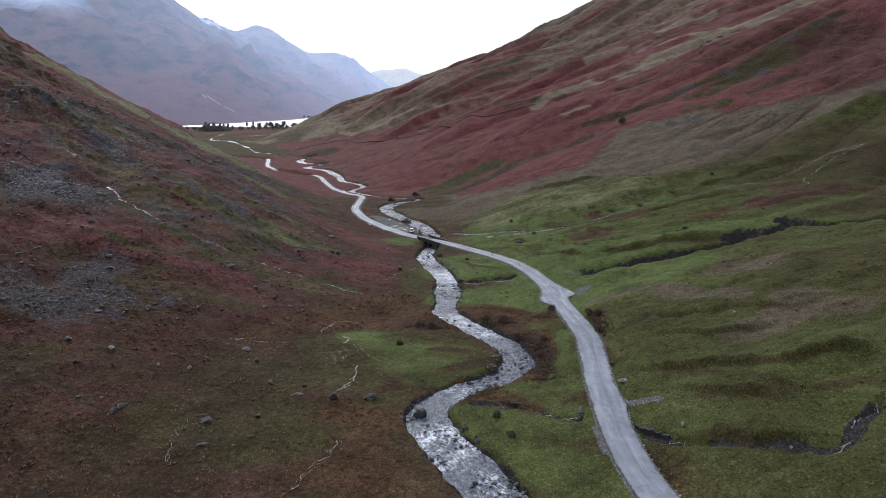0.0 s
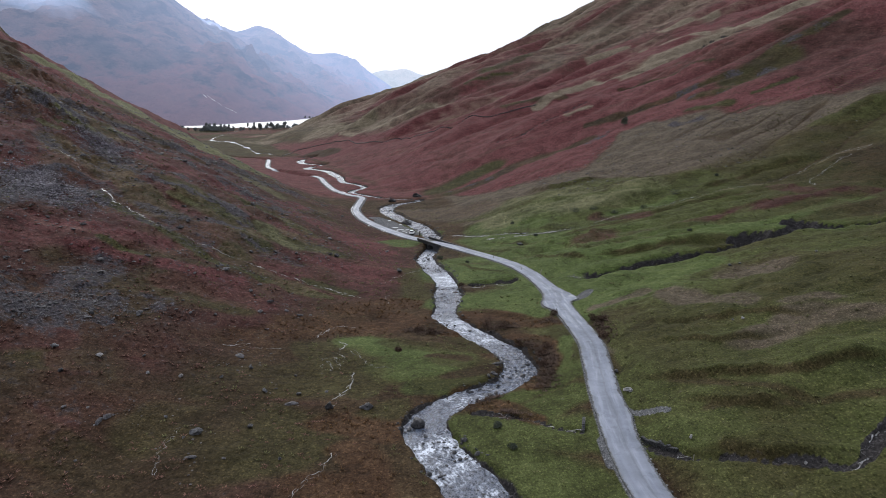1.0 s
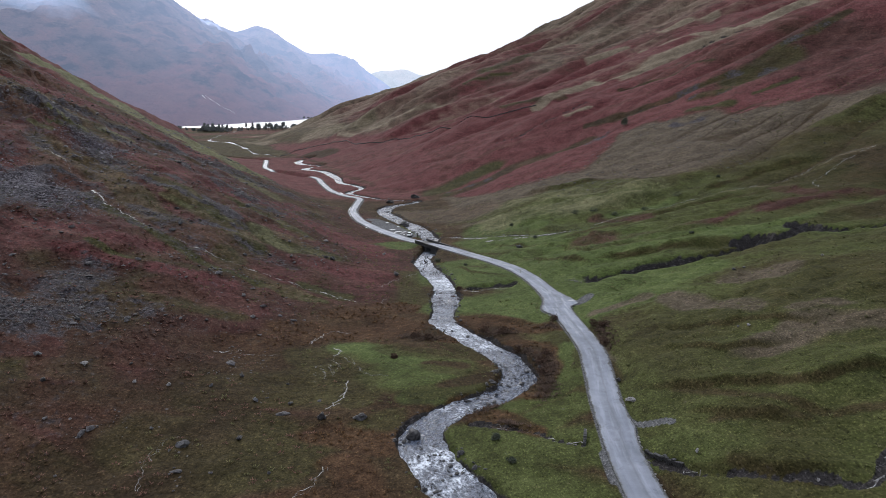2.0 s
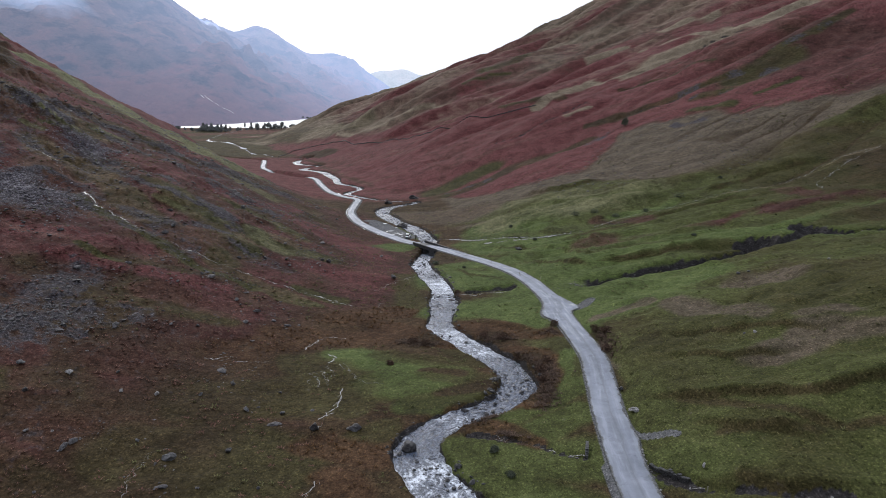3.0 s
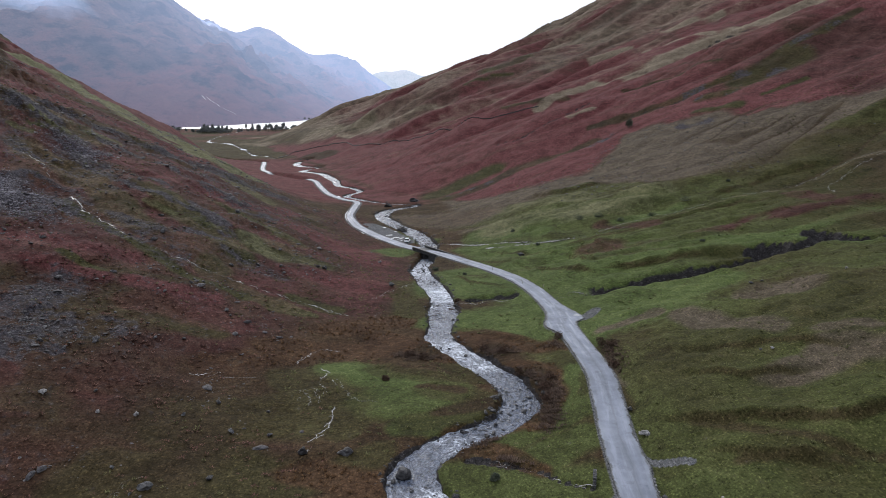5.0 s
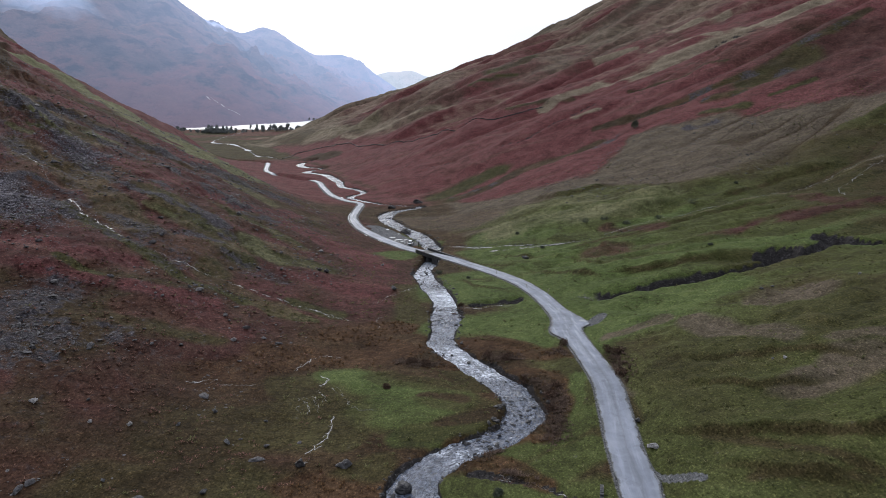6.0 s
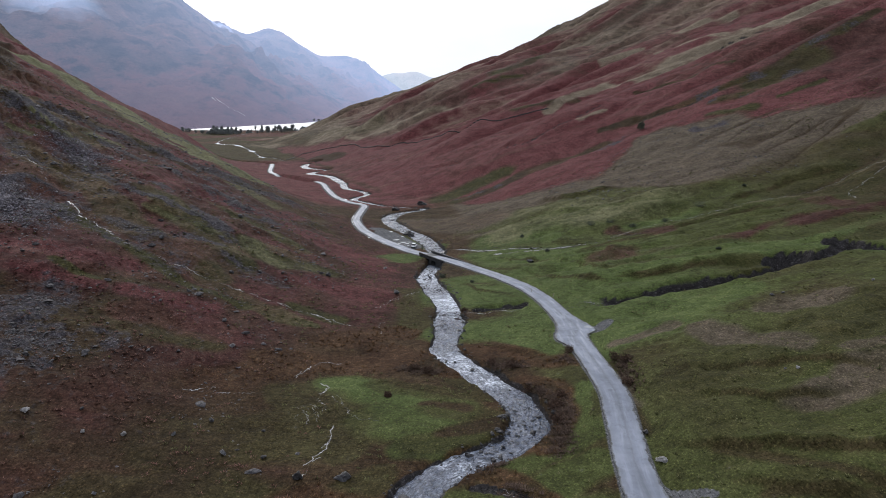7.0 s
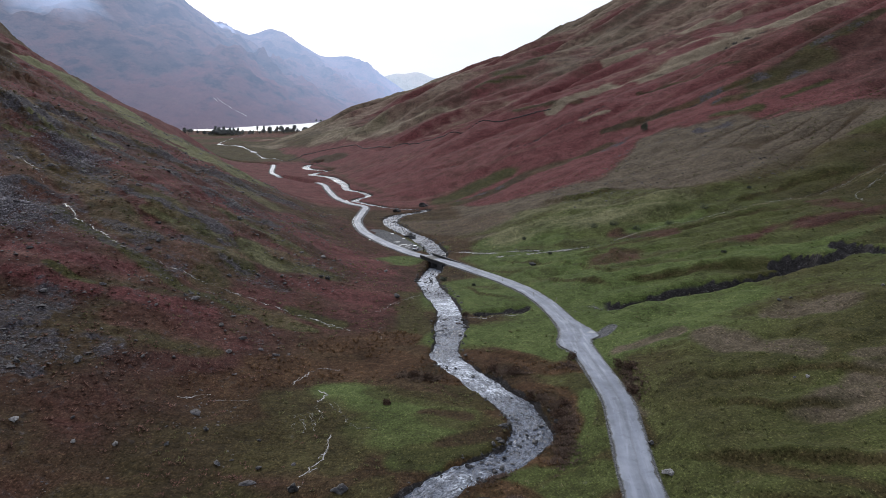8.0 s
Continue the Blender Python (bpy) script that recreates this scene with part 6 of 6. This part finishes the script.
def marker_posts():
    wood = plain("weathered_wood", (0.20, 0.18, 0.15), 0.85)
    for x, y, h, lean in ((28.9, 74.4, 0.9, 4), (20.9, 178.5, 1.2, -16), (24.9, 172.5, 1.4, 14), (14.8, 199, 1.1, 3), (18.9, 86.2, 0.8, 2)):
        bm = rod(bmesh.new(), (0, 0, -0.15), (0, 0, h), 0.07, 0.055, 8)
        ob = part("marker_post", bm, wood, None)
        ob.matrix_basis = pose(x, y, ground_z(x, y), 0, lean, 0)
        tagged(ob, "leaning weathered wooden post in the grass", "post", "posts near the road")


marker_posts()


# ---- the parked car and the upright stand-in by the layby ----
def build_car(x, y, turn):
    paint = plain("white_car_paint", (0.78, 0.79, 0.80), 0.3, 0.0, 0.5, 0.6, 0.03)
    glass = plain("dark_car_glass", (0.02, 0.022, 0.025), 0.06, 0.0, 0.8, 0.0, 0.1)
    rubber = plain("tyre_rubber", (0.02, 0.02, 0.02), 0.85)
    steel = plain("wheel_steel", (0.45, 0.45, 0.46), 0.35, 0.9)
    red_lens = plain("red_lens", (0.35, 0.02, 0.02), 0.2)
    clear_lens = plain("clear_lens", (0.6, 0.6, 0.6), 0.1)
    trim = plain("black_trim", (0.03, 0.03, 0.03), 0.6)
    car = empty("car", pose(x, y, flat_z(x, y, 1.6) - 0.03, 0, 0, turn), "small white hatchback parked on the gravel layby", "car")
    bm = bmesh.new()
    outline = [(-1.95, 0.28), (-1.98, 0.62), (-1.88, 0.92), (-1.0, 0.98), (0.95, 0.96), (1.75, 0.82), (1.97, 0.60), (1.95, 0.28)]
    rows = []
    for w, inset in ((-0.84, 0.05), (-0.78, 0.0), (0.78, 0.0), (0.84, 0.05)):
        rows.append([bm.verts.new((px * (1 - inset), w, pz if abs(w) < 0.8 else 0.32 + (pz - 0.28) * 0.88)) for px, pz in outline])
    for a, b in zip(rows, rows[1:]):
        for k in range(len(outline)):
            j = (k + 1) % len(outline)
            bm.faces.new((a[k], a[j], b[j], b[k]))
    bm.faces.new(rows[0][::-1])
    bm.faces.new(rows[-1])
    bmesh.ops.recalc_face_normals(bm, faces=bm.faces[:])
    body = part("body", bm, paint, car, "glossy white painted body", True)
    bm = bmesh.new()
    low = [bm.verts.new(p) for p in ((-1.78, -0.72, 0.93), (1.05, -0.72, 0.93), (1.05, 0.72, 0.93), (-1.78, 0.72, 0.93))]
    top = [bm.verts.new(p) for p in ((-1.45, -0.58, 1.44), (0.25, -0.58, 1.46), (0.25, 0.58, 1.46), (-1.45, 0.58, 1.44))]
    for k in range(4):
        bm.faces.new((low[k], low[(k + 1) % 4], top[(k + 1) % 4], top[k]))
    bm.faces.new(top)
    bm.faces.new(low[::-1])
    part("windows", bm, glass, body, "dark glass all round the cabin")
    part("roof", box(bmesh.new(), (1.75, 1.20, 0.06), (-0.60, 0, 1.47), 0.03), paint, body)
    for s in (-1, 1):
        for wx in (-1.22, 1.25):
            wheel = part("wheel", rod(bmesh.new(), (wx, s * 0.86, 0.31), (wx, s * 0.62, 0.31), 0.31, 0.31, 20), rubber, car, "black rubber tyre")
            part("rim", rod(bmesh.new(), (wx, s * 0.875, 0.31), (wx, s * 0.80, 0.31), 0.19, 0.19, 14), steel, wheel, "grey steel rim")
        part("tail_light", box(bmesh.new(), (0.06, 0.22, 0.26), (-1.93, s * 0.62, 0.76), 0.02), red_lens, body, "red tail light")
        part("headlight", box(bmesh.new(), (0.12, 0.34, 0.16), (1.84, s * 0.56, 0.68), 0.03), clear_lens, body, "clear headlight")
        part("door_mirror", box(bmesh.new(), (0.12, 0.18, 0.13), (0.72, s * 0.88, 1.02), 0.03), trim, body, "black door mirror")
    for px in (-1.98, 1.98):
        part("bumper", box(bmesh.new(), (0.10, 1.45, 0.22), (px, 0, 0.40), 0.03), trim, body, "black plastic bumper")


build_car(-11.9, 256.4, 84)
BARK = plain("dark_bark", (0.035, 0.030, 0.026), 0.9, grain=0.4)


# made-up tree shape for a dark upright thing of unclear kind
def tree_stand_in(x, y):
    tree = empty("dead_tree", pose(x, y, ground_z(x, y)), "small dark tree shape standing in for an unclear upright thing beside the layby", "tree")
    part("trunk", rod(bmesh.new(), (0, 0, -0.1), (0.05, 0, 1.5), 0.20, 0.14, 9), BARK, tree)
    for a, b in (((0.05, 0, 1.3), (-0.75, 0.1, 1.95)), ((0.05, 0, 1.4), (0.62, 0, 1.9)), ((0.05, 0, 1.5), (0.1, 0.2, 2.2)), ((0.04, 0, 0.9), (0.5, -0.1, 1.2))):
        part("limb", rod(bmesh.new(), a, b, 0.11, 0.04, 7), BARK, tree)


tree_stand_in(-8.9, 252.2)


# ---- trees and shrubs ----
def leaf_crown(seed, n, radius, height, base, leaf, ragged=0.35, pointed=0.0):
    """A crown of many small leaf clumps in an uneven outline."""
    rng = np.random.default_rng(seed)
    lobes = [(rng.uniform(-0.45, 0.45) * radius, rng.uniform(-0.45, 0.45) * radius, rng.uniform(0.2, 0.85), rng.uniform(0.45, 0.75)) for _ in range(7)]
    v, f = [], []
    for k in range(n):
        lx, ly, lh, lr = lobes[k % len(lobes)]
        d = rng.normal(0, 1, 3)
        d /= np.linalg.norm(d)
        r = lr * radius * rng.uniform(0.6, 1.0) * (1 + ragged * rng.normal() * 0.4)
        shrink = 1 - pointed * lh
        c = np.array([lx * shrink + d[0] * r * shrink, ly * shrink + d[1] * r * shrink, base + height * lh + d[2] * r * 0.8])
        c[2] = max(c[2], base * 0.75)
        a, b = rng.normal(0, 1, 3), rng.normal(0, 1, 3)
        a, b = a / np.linalg.norm(a) * leaf * rng.uniform(0.6, 1.3), b / np.linalg.norm(b) * leaf * rng.uniform(0.5, 1.1)
        m = len(v)
        v += [tuple(c - a), tuple(c + b), tuple(c + a), tuple(c - b)]
        f.append((m, m + 1, m + 2, m + 3))
    return v, f


def tree(name, m, height, radius, seed, leaf_mat, label, leaf=0.5, n=420, pointed=0.0, stem=0.3):
    t = empty(name, m, label, "tree")
    part("trunk", rod(bmesh.new(), (0, 0, -0.4), (0.02 * height, 0, height * 0.75), 0.03 * height, 0.008 * height, 8), BARK, t)
    r = random.Random(seed)
    for k in range(5):
        a = 1.26 * k + r.uniform(-0.3, 0.3)
        h = height * r.uniform(0.3, 0.6)
        part("limb", rod(bmesh.new(), (0, 0, h), (radius * 0.7 * math.cos(a), radius * 0.7 * math.sin(a), h + height * 0.18), 0.012 * height, 0.004 * height, 6), BARK, t)
    v, f = leaf_crown(seed, n, radius, height * (0.95 - stem), height * stem, leaf, pointed=pointed)
    link_mesh("crown", v, f, leaf_mat, t, False, "dark uneven crown of small leaves")
    return t


DARK_LEAF = blade_material("dark_leaves", [(0.0, (0.040, 0.048, 0.036)), (0.5, (0.068, 0.078, 0.056)), (1.0, (0.115, 0.118, 0.085))])
# lake trees: distance haze painted into a paler leaf colour
HAZED_LEAF = blade_material("hazed_leaves", [(0.0, (0.12, 0.13, 0.13)), (0.5, (0.19, 0.20, 0.20)), (1.0, (0.26, 0.27, 0.26))])
RUST_LEAF = blade_material("rust_leaves", [(0.0, (0.030, 0.017, 0.012)), (0.5, (0.062, 0.035, 0.025)), (1.0, (0.115, 0.070, 0.050))])

tree("hawthorn_tree", pose(95.5, 370.4, ground_z(95.5, 370.4)), 5.0, 2.0, 601, DARK_LEAF, "dark lone hawthorn in a stony gully", 0.35, 420, 0.2, 0.15)


def lakeside_trees():
    r = random.Random(12)
    kinds = []
    for k, (h, w, pt) in enumerate(((13, 4.5, 0.0), (16, 4.0, 0.5), (10, 4.5, 0.0), (8, 3.2, 0.2))):
        kinds.append((tree("lakeside_tree", pose(-420 + k * 9, 1236 + 7 * k, ground_z(-420 + k * 9, 1236 + 7 * k)), h, w, 620 + k, HAZED_LEAF, "dark leafy tree near the lake shore", 1.0, 300, pt, 0.12), h))
    spots = [(r.uniform(-432, -364), r.uniform(1205, 1262)) for _ in range(44)]
    spots += [(r.uniform(-372, -300), r.uniform(1265, 1330)) for _ in range(26)] + [(r.uniform(-312, -235), r.uniform(1300, 1345)) for _ in range(22)]
    spots += [(r.uniform(-500, -440), r.uniform(1235, 1290)) for _ in range(6)]
    far_shore = [(-398 + 5.2 * k + r.uniform(-6, 6), 1842 + 13 * k + r.uniform(-10, 10)) for k in range(14)]
    for x, y in far_shore:
        copy_thing(r.choice(kinds)[0], pose(x, y, -17.9, 0, 0, r.uniform(0, 360)) @ Matrix.Scale(r.uniform(0.5, 0.75), 4))
    for x, y in spots:
        ob, h = r.choice(kinds)
        copy_thing(ob, pose(x, y, ground_z(x, y), 0, 0, r.uniform(0, 360)) @ Matrix.Scale(r.uniform(0.6, 1.05), 4))
    for ob in scene.objects:
        if ob.name.startswith("lakeside_tree"):
            tagged(ob, group="trees by the lake")


lakeside_trees()


def shrub(x, y, w, h, seed, mat, label, leaf=0.10, n=520):
    v, f = leaf_crown(seed, n, w / 2, h * 0.55, h * 0.18, leaf)
    s = empty("shrub", pose(x, y, ground_z(x, y)), label, "shrub")
    for k in range(4):
        part("stem", rod(bmesh.new(), (0, 0, -0.05), (0.3 * w * math.cos(k * 1.7), 0.3 * w * math.sin(k * 1.7), h * 0.6), 0.03, 0.012, 6), BARK, s)
    link_mesh("foliage", v, f, mat, s, False)
    return s


def build_shrubs():
    rust, dark = "rust-brown bracken thicket beside road and beck", "dark low gorse bush on the grass"
    for k, (x, y, w, h) in enumerate([(28.9, 128.8, 2.6, 1.5), (30.1, 125.9, 2.2, 1.2), (28.8, 118, 2.8, 1.4), (22.3, 133.9, 2.4, 1.1), (12.0, 131.0, 3.4, 1.1), (9.0, 134.5, 3.0, 0.9),
                                      (17.0, 112.5, 2.4, 0.9), (16.5, 108.5, 2.2, 0.8), (18.5, 116.0, 2.4, 0.9), (14.0, 121.5, 2.2, 0.8), (-2.0, 131.5, 3.2, 0.9), (-4.8, 133.0, 3.0, 0.8), (-8.0, 121.0, 1.6, 0.6),
                                      (4.5, 169.0, 2.4, 0.8), (3.0, 165.0, 1.6, 0.7)]):
        tagged(shrub(x, y, w, h, 700 + k, RUST_LEAF, rust), group="thickets by the beck")
    for k, (x, y, w, h) in enumerate([(79.0, 233.0, 4.5, 1.5), (67, 228.5, 3.0, 1.2), (46.0, 238.0, 4.0, 1.3), (52.0, 236.0, 3.5, 1.1), (58.0, 231.0, 3.0, 1.1), (25.0, 246.0, 1.8, 0.8), (30.6, 224.5, 1.5, 0.6),
                                      (9.0, 82.0, 1.3, 0.6), (7.5, 88.0, 1.5, 0.7), (-1.0, 207.0, 2.2, 0.9), (96.0, 243.0, 1.6, 0.8), (68.3, 189, 1.4, 0.6), (7.0, 196.0, 1.2, 0.5)]):
        tagged(shrub(x, y, w, h, 740 + k, DARK_LEAF, dark), group="bushes on the grazing")


build_shrubs()


FOAM = plain("white_foam", (0.82, 0.84, 0.86), 0.6, grain=0.1, size=3.0)


def far_waterfall():
    """White falls down the fell, in broken strands."""
    for k, strand in enumerate([[(-539, 1572, 46), (-530, 1568, 38)], [(-529, 1566, 45), (-518, 1563, 36.5), (-508, 1560, 31)], [(-504, 1560, 29), (-497, 1559, 23)], [(-488, 1558, 18), (-474, 1555, 13), (-461, 1550, 6.5)]]):
        line = spline(strand, 2.0)
        s = sideways(line)
        w = 0.55 + 0.4 * fractal(np.arange(len(line)) * 1.0, np.zeros(len(line)), 3, 2, 50 + k)
        verts, faces = [], []
        for i, p in enumerate(line):
            for o in (-1, 0, 1):
                verts.append((p[0] + s[i][0] * o * w[i], p[1] - 4 + s[i][1] * o * w[i], p[2] + 1.2 - 0.2 * abs(o)))
        for i in range(len(line) - 1):
            for j in (0, 1):
                faces.append((3 * i + j, 3 * i + 1 + j, 3 * i + 4 + j, 3 * i + 3 + j))
        tagged(link_mesh("waterfall", verts, faces, FOAM), "thin white waterfall far up the fellside", "waterfall", kind="structure")


far_waterfall()
